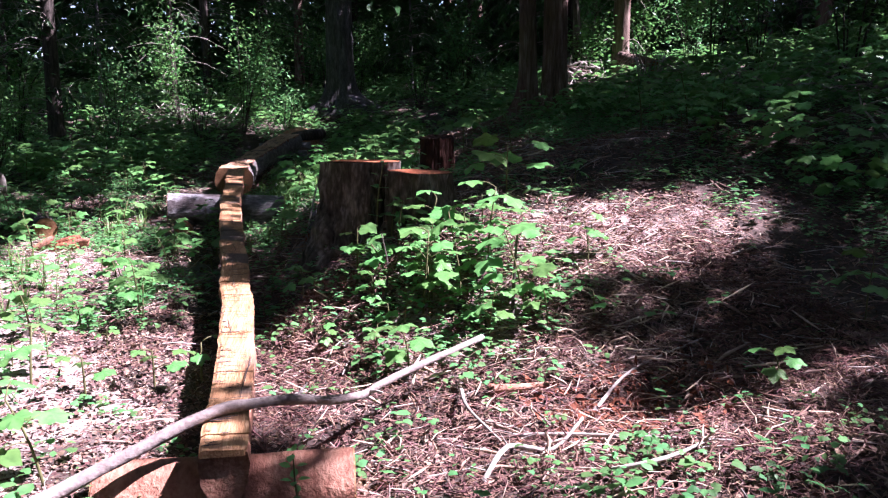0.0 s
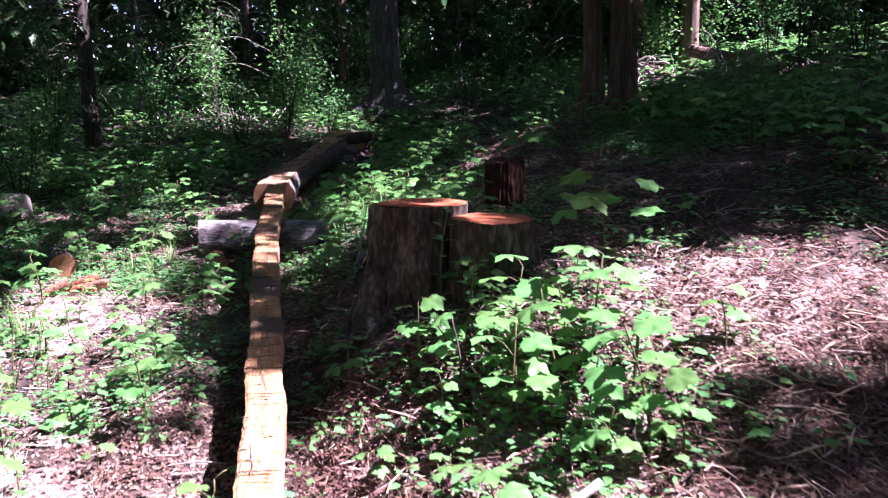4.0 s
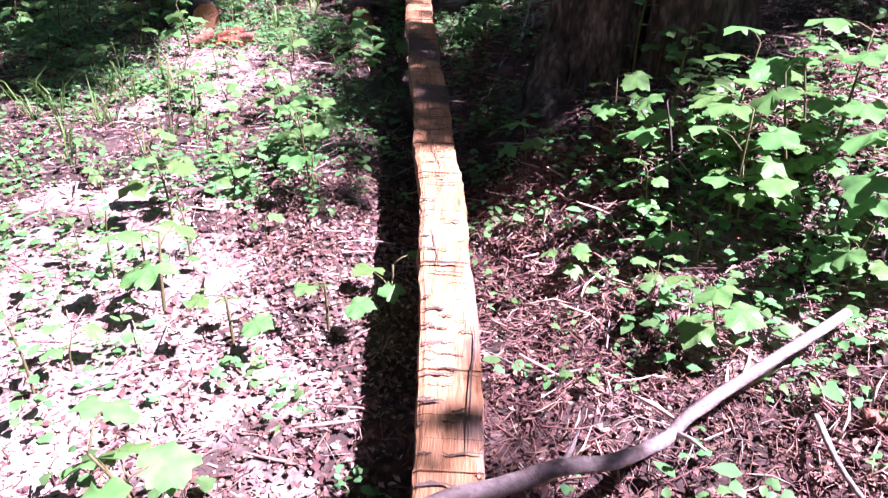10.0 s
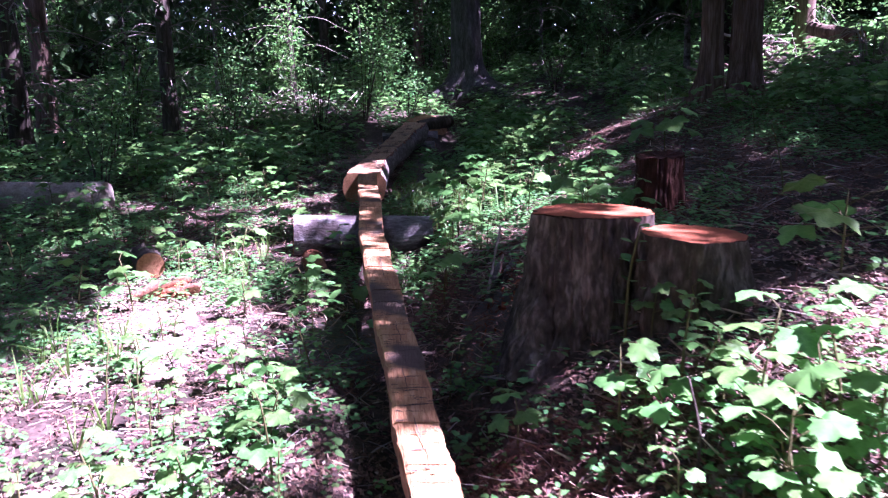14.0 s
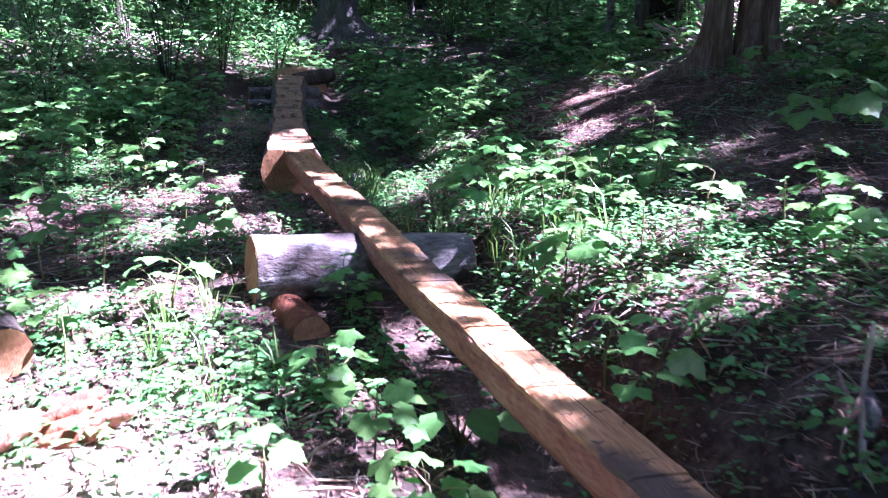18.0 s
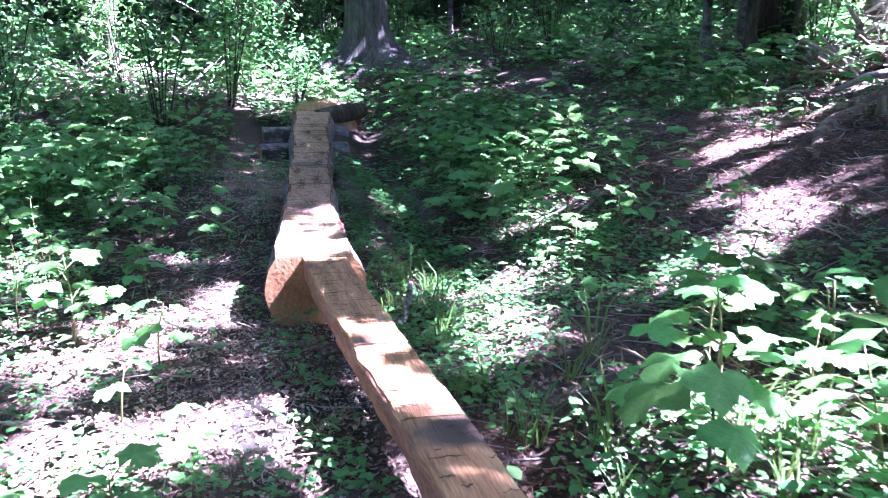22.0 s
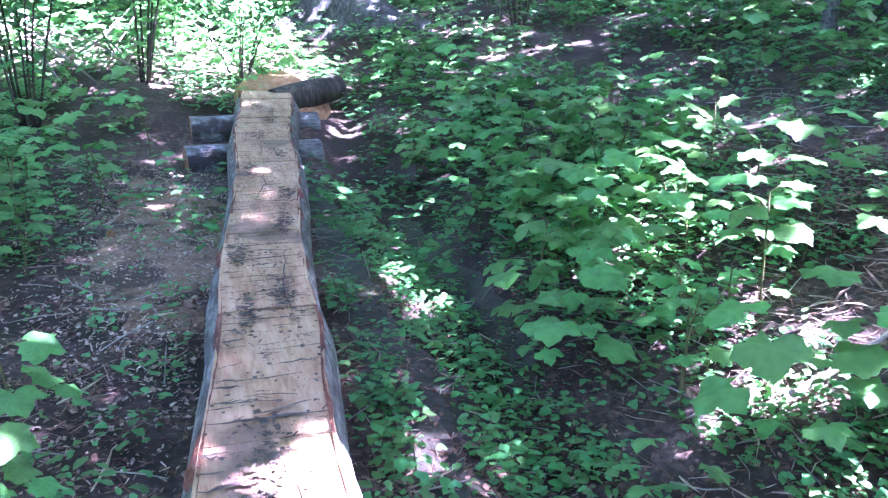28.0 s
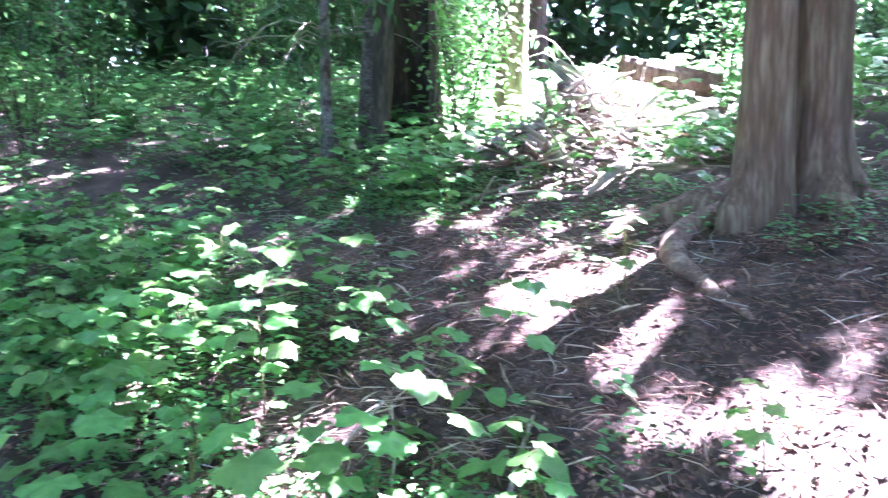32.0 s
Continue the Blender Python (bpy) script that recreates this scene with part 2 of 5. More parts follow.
DUST = mat("dry_trodden_soil", [(0.09, 0.065, 0.055), (0.24, 0.185, 0.165), (0.42, 0.35, 0.32)], 5.0, 0.95, 0.7, fine=45, fine_bump=1.0, stain=((0.06, 0.042, 0.035), 2.2, 0.3))
STRAW = mat("dry_straw", [(0.16, 0.10, 0.07), (0.36, 0.27, 0.20), (0.58, 0.48, 0.40)], 3.0, 0.85, 0.2, random_hue=0.8)
SAWDUST = mat("orange_sawdust", [(0.16, 0.07, 0.035), (0.36, 0.19, 0.10), (0.52, 0.33, 0.20)], 9.0, 0.95, 0.6, fine=60, fine_bump=1.0)
SAWDUST_OLD = mat("trodden_sawdust", [(0.07, 0.04, 0.026), (0.19, 0.115, 0.075), (0.34, 0.235, 0.165)], 5.0, 0.95, 0.7, fine=55, fine_bump=1.0, stain=((0.06, 0.04, 0.03), 3.0, 0.3))
STEM = mat("green_stem", [(0.08, 0.07, 0.03), (0.13, 0.13, 0.05)], 4.0, 0.7, 0.2)
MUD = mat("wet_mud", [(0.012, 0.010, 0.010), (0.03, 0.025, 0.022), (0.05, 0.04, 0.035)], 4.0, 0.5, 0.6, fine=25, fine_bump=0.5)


# ---------------------------------------------------------------- helpers
def smooth(a, b, v):
    t = min(1.0, max(0.0, (v - a) / (b - a)))
    return t * t * (3 - 2 * t)


def table(v, *pairs):
    """Smooth value between pairs of place and height."""
    for (a, p), (b, q) in zip(pairs, pairs[1:]):
        if v <= b:
            return p + (q - p) * smooth(a, b, v) * 0.6 + (q - p) * 0.4 * min(1, max(0, (v - a) / (b - a)))
    return pairs[-1][1]


def ground_z(x, y, rough=True):
    """Height of the forest floor: a hillside that climbs away from the bridge and along the trail."""
    z = table(y, (-30, -0.4), (0, -0.10), (4, -0.11), (7, -0.14), (10.5, -0.02), (14, 0.12), (17, 0.16), (18.7, 0.5), (20.5, 0.78), (22.5, 1.24), (32, 2.0), (60, 3.2), (200, 5.0))
    z += table(y, (1.5, 0.0), (3.5, 0.25), (5, 0.48), (7.2, 0.48), (9.5, 0.22), (11, 0.12), (13, 0.04)) * smooth(-0.32, 0.22, x)
    slope = table(y, (-5, 0.08), (2, 0.13), (5, 0.28), (8, 0.28), (11, 0.38), (16, 0.33), (24, 0.16), (60, 0.1))
    side = x - table(y, (0, 0.3), (4, 0.1), (8, 0.1), (12, 0.55), (16, 0.7), (20, 0.9), (24, 1.0))
    if side > 0:
        z += slope * 5 * math.tanh(side * side / (side + 0.35) / 5) + 0.1 * max(0.0, side - 5)
    else:
        z += 0.02 * min(6, -side)
    # the mound that carries the stump
    z += 0.22 * math.exp(-(((x - 1.15) / 0.8) ** 2 + ((y - 3.6) / 1.1) ** 2))
    # small ravine of the creek beside the log
    cx = table(y, (9, 0.2), (12, 0.15), (14.5, 0.4), (18, 0.6), (24, 1.2))
    z -= 0.26 * math.exp(-(((x - cx) / 0.30) ** 2)) * smooth(10.5, 12.5, y) * (1 - smooth(17, 20, y))
    # hollow that holds the support logs
    z -= 0.22 * math.exp(-(((x + 0.6) / 0.75) ** 2 + ((y - 18.0) / 0.75) ** 2))
    # hollow under the beam near the stump
    z -= 0.14 * math.exp(-(((x + 0.05) / 0.3) ** 2)) * smooth(1.5, 3.0, y) * (1 - smooth(6.0, 8.5, y))
    z -= 0.13 * math.exp(-(((x + 0.2) / 0.7) ** 2 + ((y - 1.17) / 0.38) ** 2))
    # low ridge of thrown-up soil beside the beam
    z += 0.10 * math.exp(-(((x + 0.78 + 0.03 * (y - 3)) / 0.17) ** 2)) * smooth(2.0, 2.7, y) * (1 - smooth(4.2, 5.0, y))
    # wet hollow under the beam and the eroded bank beside it
    z -= 0.12 * math.exp(-(((x + 0.75) / 0.4) ** 2 + ((y - 5.6) / 0.7) ** 2)) + 0.14 * math.exp(-(((x - 0.1) / 0.22) ** 2 + ((y - 4.75) / 0.6) ** 2))
    # scraped hollow of crumbling red wood
    z -= 0.13 * math.exp(-(((x - 1.55) / 0.26) ** 2 + ((y - 1.35) / 0.22) ** 2))
    if rough:
        z += 0.10 * noise.noise((x * 0.45, y * 0.45, 1.3)) + 0.035 * noise.noise((x * 2.1, y * 2.1, 4.0)) + 0.014 * noise.noise((x * 7, y * 7, 9.0))
    return z


def mesh_object(name, verts, faces, material, parent=None, label="", flat=False):
    me = bpy.data.meshes.new(name)
    me.from_pydata(verts, [], faces)
    me.materials.append(material)
    if not flat:
        me.polygons.foreach_set("use_smooth", [True] * len(me.polygons))
    me.update()
    ob = new(name, me)
    if parent is not None:
        ob.parent = parent
    if label:
        ob["label"] = label
    return ob


def disc(name, verts, faces, material, root, centre, label="", flat=False):
    """A sawn face whose growth rings lie round its own middle."""
    ob = mesh_object(name, [p - centre for p in verts], faces, material, root, label, flat)
    ob.location = centre
    return ob


def thing(name, label, category, at=(0, 0, 0), group="", kind=""):
    e = new(name)
    e.location = at
    e.empty_display_size = 0.1
    return tagged(e, label, category, group, kind)


def tube(path, radii, sides=10, rough=0.0, seed=0.0, cap=True, freq=6.0, flatten=1.0):
    """Rings of vertices along a path: verts and faces of a knobbly tube."""
    path = [Vector(p) for p in path]
    verts, faces = [], []
    ref = Vector((0.13, 0.31, 0.94)).normalized()
    for i, p in enumerate(path):
        d = (path[min(i + 1, len(path) - 1)] - path[max(i - 1, 0)]).normalized()
        a = d.cross(ref)
        if a.length < 0.1:
            a = d.cross(Vector((1, 0, 0)))
        a.normalize()
        b = d.cross(a)
        for s in range(sides):
            w = 2 * math.pi * s / sides
            r = radii[i] * (1 + rough * noise.noise((math.cos(w) * 1.7 + seed, math.sin(w) * 1.7, p.length * freq + seed)))
            verts.append(p + a * (r * math.cos(w)) + b * (r * flatten * math.sin(w)))
    for i in range(len(path) - 1):
        for s in range(sides):
            t = (s + 1) % sides
            faces.append((i * sides + s, i * sides + t, (i + 1) * sides + t, (i + 1) * sides + s))
    if cap:
        faces.append(tuple(range(sides))[::-1])
        faces.append(tuple((len(path) - 1) * sides + s for s in range(sides)))
    return verts, faces


def along(points, steps):
    """Even points on a smooth line through the given ones."""
    pts = [Vector(p) for p in points]
    pts = [2 * pts[0] - pts[1]] + pts + [2 * pts[-1] - pts[-2]]
    out = []
    spans = len(pts) - 3
    for k in range(steps + 1):
        u = k / steps * spans
        i = min(int(u), spans - 1)
        t = u - i
        a, b, c, d = pts[i:i + 4]
        out.append(0.5 * (2 * b + (c - a) * t + (2 * a - 5 * b + 4 * c - d) * t * t + (3 * b - a - 3 * c + d) * t ** 3))
    return out


def scatter(name, templates, places, material, parent=None):
    """One mesh of many small pieces. templates: (verts, faces) arrays; places: rows of x, y, z, yaw, tilt, lean, size."""
    rng = np.random.default_rng(len(places))
    P = np.array(places, float)
    which = rng.integers(0, len(templates), len(P))
    allv, allf, start = [], [], 0
    for k, (tv, tf) in enumerate(templates):
        Q = P[which == k]
        if not len(Q):
            continue
        tv = np.array(tv, float)
        cz, sz, cx, sx, cy, sy = np.cos(Q[:, 3]), np.sin(Q[:, 3]), np.cos(Q[:, 4]), np.sin(Q[:, 4]), np.cos(Q[:, 5]), np.sin(Q[:, 5])
        v = tv[None] * Q[:, 6][:, None, None]
        x, y, z = v[..., 0], v[..., 1], v[..., 2]
        y, z = y * cx[:, None] - z * sx[:, None], y * sx[:, None] + z * cx[:, None]
        x, z = x * cy[:, None] + z * sy[:, None], -x * sy[:, None] + z * cy[:, None]
        x, y = x * cz[:, None] - y * sz[:, None], x * sz[:, None] + y * cz[:, None]
        v = np.stack([x, y, z], -1) + Q[:, None, :3]
        allv.append(v.reshape(-1, 3))
        offs = start + np.arange(len(Q)) * len(tv)
        for face in tf:
            allf.append(np.array(face)[None] + offs[:, None])
        start += len(Q) * len(tv)
    V = np.concatenate(allv)
    me = bpy.data.meshes.new(name)
    sizes = np.concatenate([np.full(len(a), a.shape[1]) for a in allf])
    loops = np.concatenate([a.ravel() for a in allf])
    me.vertices.add(len(V))
    me.vertices.foreach_set("co", V.ravel())
    me.loops.add(len(loops))
    me.loops.foreach_set("vertex_index", loops.astype(np.int32))
    me.polygons.add(len(sizes))
    me.polygons.foreach_set("loop_start", (np.cumsum(sizes) - sizes).astype(np.int32))
    me.update(calc_edges=True)
    me.materials.append(material)
    ob = new(name, me)
    if parent is not None:
        ob.parent = parent
    return ob


# ---------------------------------------------------------------- ground
def build_ground():
    fine_x = np.concatenate([-np.geomspace(140, 5.2, 26), np.arange(-5, 6.01, 0.085), np.geomspace(6.3, 140, 26)])
    fine_y = np.concatenate([-np.geomspace(120, 3.2, 20), np.arange(-3, 17, 0.085), np.arange(17, 27, 0.16), np.geomspace(27.3, 190, 28)])
    verts = [(x, y, ground_z(x, y)) for y in fine_y for x in fine_x]
    nx = len(fine_x)
    faces = [(j * nx + i, j * nx + i + 1, (j + 1) * nx + i + 1, (j + 1) * nx + i) for j in range(len(fine_y) - 1) for i in range(nx - 1)]
    g = mesh_object("ground", verts, faces, SOIL)
    return tagged(g, "dark brown forest floor with humus and leaf litter", "ground", kind="structure")


build_ground()


# ---------------------------------------------------------------- footbridge
def beam_line(y):
    """Middle x, top z and half width of the narrow hewn beam."""
    x = table(y, (0.9, -0.17), (1.8, -0.20), (2.8, -0.262), (3.6, -0.33), (5.0, -0.455), (6.2, -0.565), (7.4, -0.66), (11.1, -0.845))
    z = 0.11 + (y - 1.0) * 0.0291
    w = 0.078 + 0.0038 * (y - 1)
    return x, z, w


def cut_marks(root, line, y0, y1, count, longest):
    """Short axe cuts across the hewn face: strips painted dark for shade and dirt."""
    q = random.Random(count)
    v, f = [], []

    def mark(y, cx, half, skew, t):
        b = len(v)
        for i in range(7):
            u = i / 3 - 1
            yy = y + u * half * skew + q.gauss(0, 0.0035)
            tt = t * (1 - 0.75 * u * u) * q.uniform(0.5, 1.3)
            z = line(yy)[1]
            v.extend([Vector((cx + u * half, yy - tt, z + 0.008)) - root.location, Vector((cx + u * half, yy + tt, z + 0.008)) - root.location])
        f.extend((b + 2 * i, b + 2 * i + 2, b + 2 * i + 3, b + 2 * i + 1) for i in range(6))

    y = y0
    while y < y1:
        x, z, w = line(y)
        span = q.choice((0.25, 0.4, 0.6, 0.95))
        side = q.choice((-1, -1, 1, 0)) * (0.95 - span)
        mark(y, x + side * w, w * span, q.gauss(0, 0.07), q.uniform(0.003, 0.008))
        y += q.uniform(0.07, 0.2)
    y = y0 + 0.4
    while y < y1 - 1.2:  # lengthwise cracks
        off, n, t = q.uniform(-0.6, 0.5), q.randint(10, 26), q.uniform(0.0012, 0.003)
        b = len(v)
        for i in range(n):
            x, z, w = line(y)
            tt = t * (1 - (2 * i / (n - 1) - 1) ** 4)
            v.extend([Vector((x + off * w - tt, y, z + 0.008)) - root.location, Vector((x + off * w + tt, y, z + 0.008)) - root.location])
            off += q.gauss(0, 0.03)
            y += 0.03
        f.extend((b + 2 * i, b + 2 * i + 1, b + 2 * i + 3, b + 2 * i + 2) for i in range(n - 1))
        y += q.uniform(0.2, 0.9)
    y = y0
    while y < y1:  # short cuts along the edges
        x, z, w = line(y)
        side = q.choice((-1, -1, 1))
        half = w * q.uniform(0.12, 0.3)
        mark(y, x + side * (w * 0.97 - half), half, q.gauss(0, 0.1), q.uniform(0.002, 0.006))
        y += q.uniform(0.03, 0.11)
    for k in range(count):
        y = q.uniform(y0, y1)
        x, z, w = line(y)
        half = min(w * 0.9, q.uniform(0.2, 1.0) ** 1.5 * longest)
        mark(y, x + q.uniform(-1, 1) * max(0.0, w * 0.92 - half), half, q.gauss(0, 0.12), q.uniform(0.0015, 0.006))
    return tagged(mesh_object("axe_cut", v, f, CRUMBS_AND_CUT_SHADE, root, "dark strips painted as the shade and dirt in axe cuts", flat=True), kind="stuff")


def build_beam():
    root = thing("footbridge_beam", "narrow hand-hewn log beam with axe cuts, laid across a gully", "footbridge", (-0.2, 1.0, 0))
    rnd = random.Random(4)
    ys = []
    y = 0.92
    while y < 11.1:
        ys.append(y)
        y += rnd.uniform(0.07, 0.33)
    v = []
    for k, y0 in enumerate(ys):
        tv, tf = [], []
        y1 = ys[k + 1] if k + 1 < len(ys) else 11.14
        drop, rise = rnd.uniform(-0.004, 0.002), rnd.uniform(-0.003, 0.003)
        o = Vector((0.2, -1.0, 0))
        for row in range(4):
            y = y0 + (y1 - 0.003 - y0) * row / 3
            x, z, w = beam_line(y)
            wob = 0.012 * noise.noise((y * 1.3, 0, 0))
            wl = w + 0.009 * noise.noise((y * 4, 3, 0)) + 0.012 * noise.noise((y * 17, 3, 0))
            wr = w + 0.009 * noise.noise((y * 4, 7, 0)) + 0.012 * noise.noise((y * 17, 7, 0))
            tilt = 0.002 * noise.noise((y0 * 9, 1, 5))
            tz = z + drop + rise * (row / 3 - 0.5) + 0.005 * noise.noise((y * 8, 9, 9))
            b = len(tv) - 6
            tv += [Vector((x - wl + wob, y, tz - tilt - 0.006)) + o, Vector((x - wl * 0.8 + wob, y, tz - tilt + 0.002)) + o, Vector((x + wr * 0.1 + wob, y, tz + 0.004 * noise.noise((y * 20, 2, 2)))) + o, Vector((x + wr + wob, y, tz + tilt - 0.003)) + o,
                   Vector((x + wr + wob, y, tz - 0.026)) + o, Vector((x - wl + wob, y, tz - 0.026)) + o]
            if row:
                tf += [(b + i, b + (i + 1) % 6, b + 6 + (i + 1) % 6, b + 6 + i) for i in range(6)]
        e = len(tv) - 6
        tf += [(0, 5, 4, 3, 2, 1), (e, e + 1, e + 2, e + 3, e + 4, e + 5)]
        mesh_object("hewn_facet", tv, tf, WOOD_TOP, root, flat=True)
    cut_marks(root, beam_line, 0.95, 11.0, 120, 0.06)
    n = 300
    for i in range(n + 1):
        y = 0.93 + (11.1 - 0.93) * i / n
        x, z, w = beam_line(y)
        wob = 0.012 * noise.noise((y * 1.3, 0, 0))
        for dx, dz in ((-1.0, -0.016), (-1.07, -0.06), (-0.98, -0.13), (-0.6, -0.19), (0.0, -0.21), (0.6, -0.19), (0.98, -0.13), (1.07, -0.06), (1.0, -0.016)):
            j = 1 + 0.07 * noise.noise((y * 3, dx * 2, dz * 9)) + 0.09 * noise.noise((y * 9, dx * 3, dz * 20))
            v.append((x + w * dx * j * 0.985 + wob + 0.2, y - 1.0, z + dz))
    f = [(i * 9 + s, i * 9 + s + 1, (i + 1) * 9 + s + 1, (i + 1) * 9 + s) for i in range(n) for s in range(8)]
    f += [(i * 9 + 8, i * 9, (i + 1) * 9, (i + 1) * 9 + 8) for i in range(n)]
    f += [tuple(range(9)), tuple(n * 9 + s for s in reversed(range(9)))]
    mesh_object("beam_body", v, f, WOOD_SIDE, root, "red-brown peeled sides")


def log_line(y):
    """Middle x, top z and half width of the flat face of the big log."""
    x = table(y, (10.9, -0.89), (12.0, -0.81), (13.0, -0.705), (15.8, -0.42), (18.7, -0.11))
    return x, 0.405 + (y - 10.95) * 0.0413, table(y, (10.9, 0.218), (12.2, 0.165), (14, 0.165), (16, 0.195), (18.7, 0.24))


def build_log():
    root = thing("hewn_log", "thick bark-covered log with a flat hewn walking face", "footbridge", (-0.85, 10.9, 0))
    o = Vector((0.85, -10.9, 0))
    rnd = random.Random(9)
    n, sides = 90, 18
    v = []
    for i in range(n + 1):
        y = 10.9 + 7.85 * i / n
        x, z, w = log_line(y)
        r = w * 1.30
        drop = math.sqrt(max(0.0, r * r - w * w))
        for s in range(sides + 1):
            a0 = math.atan2(drop, w)
            a = a0 + (math.pi * 2 - (math.pi - 2 * a0)) * -s / sides
            rr = r * (1 + 0.05 * noise.noise((math.cos(a) * 2.2, math.sin(a) * 2.2, y * 2.5)) + 0.03 * noise.noise((math.cos(a) * 9, math.sin(a) * 9, y * 4)))
            v.append(Vector((x + rr * math.cos(a), y, z - 0.012 - drop + rr * math.sin(a))) + o)
    k = sides + 1
    f = [(i * k + s, i * k + s + 1, (i + 1) * k + s + 1, (i + 1) * k + s) for i in range(n) for s in range(sides)]
    f += [(i * k + sides, i * k, (i + 1) * k, (i + 1) * k + sides) for i in range(n)]
    mesh_object("log_bark", v, f, BARK_LOG, root, "rough grey-brown bark")
    e = [Vector((*v[s][:1], v[s][1] - 0.012, v[s][2])) for s in range(k)]
    e += [Vector((p[0], p[1] + 0.03, p[2])) for p in e]
    disc("end_face", e, [tuple(range(k)), *[(s, s + k, s + 1 + k, s + 1) for s in range(k - 1)]], WOOD_END, root, sum(e[:k], Vector()) / k, "sawn orange-brown end grain", flat=True)
    e = [v[n * k + s] for s in range(k)]
    e += [Vector((p[0], p[1] + 0.01, p[2])) for p in e]
    mesh_object("end_face", e, [tuple(range(k, 2 * k))[::-1], *[(s, s + 1, s + 1 + k, s + k) for s in range(k - 1)]], WOOD_END, root, flat=True)
    y = 10.89
    while y < 18.7:
        tv, tf = [], []
        y1 = min(18.74, y + rnd.uniform(0.1, 0.42))
        drop = rnd.uniform(-0.004, 0.004)
        for yy in (y, y1 - 0.003):
            x, z, w = log_line(yy)
            wl, wr = w * (1 + 0.07 * noise.noise((yy * 3, 1, 1))), w * (1 + 0.07 * noise.noise((yy * 3, 5, 1)))
            b = len(tv)
            for dx in (-wl, -wl * 0.4, wr * 0.3, wr):
                tv.append(Vector((x + dx, yy, z + drop + 0.008 * noise.noise((dx * 9, yy * 5, 3)))) + o)
            tv += [Vector((x + wr, yy, z - 0.03)) + o, Vector((x - wl, yy, z - 0.03)) + o]
        b = len(tv) - 12
        tf += [(b + i, b + (i + 1) % 6, b + 6 + (i + 1) % 6, b + 6 + i) for i in range(6)]
        tf += [(b, b + 5, b + 4, b + 3, b + 2, b + 1), (b + 6, b + 7, b + 8, b + 9, b + 10, b + 11)]
        y = y1
        mesh_object("hewn_facet", tv, tf, LOG_TOP, root, flat=True)
    for side in (-1, 1):
        v, f = [], []
        for i in range(161):
            yy = 10.91 + 7.8 * i / 160
            x, z, w = log_line(yy)
            wob = 1 + 0.07 * noise.noise((yy * 3, 1 if side < 0 else 5, 1))
            wide = max(0.002, 0.014 + 0.03 * noise.noise((yy * 4, side * 3, 2)) + 0.015 * noise.noise((yy * 19, side * 3, 5)))
            xa = x + side * (w * wob - 0.012)
            v += [Vector((xa, yy, z + 0.004)) + o, Vector((xa + side * wide, yy, z - 0.004 - 0.012 * abs(noise.noise((yy * 7, side, 4))))) + o, Vector((xa + side * (wide + 0.006), yy, z - 0.045)) + o]
        f = [(3 * i + k, 3 * i + k + 1, 3 * i + k + 4, 3 * i + k + 3) for i in range(160) for k in range(2)]
        mesh_object("inner_bark", v, f, INNER_BARK, root, "red inner bark along the hewn edge")
    cut_marks(root, log_line, 10.95, 18.6, 120, 0.12)


def round_log(name, label, a, b, ra, rb, bark, end, seed=0, rough=0.08, sides=20, mid=None):
    a, b = Vector(a), Vector(b)
    root = thing(name, label, "log", a)
    path = along([Vector((0, 0, 0))] + ([Vector(mid) - a] if mid else []) + [b - a], 14)
    radii = [ra + (rb - ra) * i / 14 for i in range(15)]
    v, f = tube(path, radii, sides, rough, seed, cap=False, freq=3)
    mesh_object("bark", v, f, bark, root)
    d0, d1 = (path[0] - path[1]).normalized(), (path[-1] - path[-2]).normalized()
    for ring, d in (([v[s] for s in range(sides)], d0), ([v[-sides + s] for s in range(sides)], d1)):
        c = sum(ring, Vector()) / sides
        e = [c + (p - c) * 0.97 + d * 0.006 for p in ring] + [c + (p - c) * 0.97 - d * 0.03 for p in ring] + [c + d * 0.009]
        ff = [(s, (s + 1) % sides, 2 * sides) for s in range(sides)] + [(s, s + sides, (s + 1) % sides + sides, (s + 1) % sides) for s in range(sides)]
        disc("cut_end", e, ff, end, root, c, "sawn end", flat=True)
    return root


build_beam()
build_log()
round_log("cross_log", "grey-barked round log lying crosswise under the beam", (-1.42, 8.02, 0.10), (-0.11, 8.18, 0.05), 0.20, 0.18, BARK_GREY, WOOD_END, 1)
round_log("short_log", "short red-brown peeled log stub below the grey log", (-1.16, 7.45, -0.10), (-1.27, 8.05, -0.11), 0.10, 0.105, ROTTEN, WOOD_END, 2)
round_log("sill_log", "peeled orange log sill under the beam's end", (-0.64, 1.20, -0.16), (0.27, 1.17, -0.16), 0.13, 0.125, WOOD_SIDE, WOOD_END, 3)
round_log("support_log", "grey-barked log support under the big log", (-0.92, 17.72, 0.16), (0.28, 17.85, 0.18), 0.18, 0.18, BARK_GREY, WOOD_END, 4)
round_log("support_log", "grey-barked log support with a pale sawn end", (-0.85, 18.5, 0.33), (0.38, 18.52, 0.35), 0.18, 0.18, BARK_GREY, WOOD_END, 5)


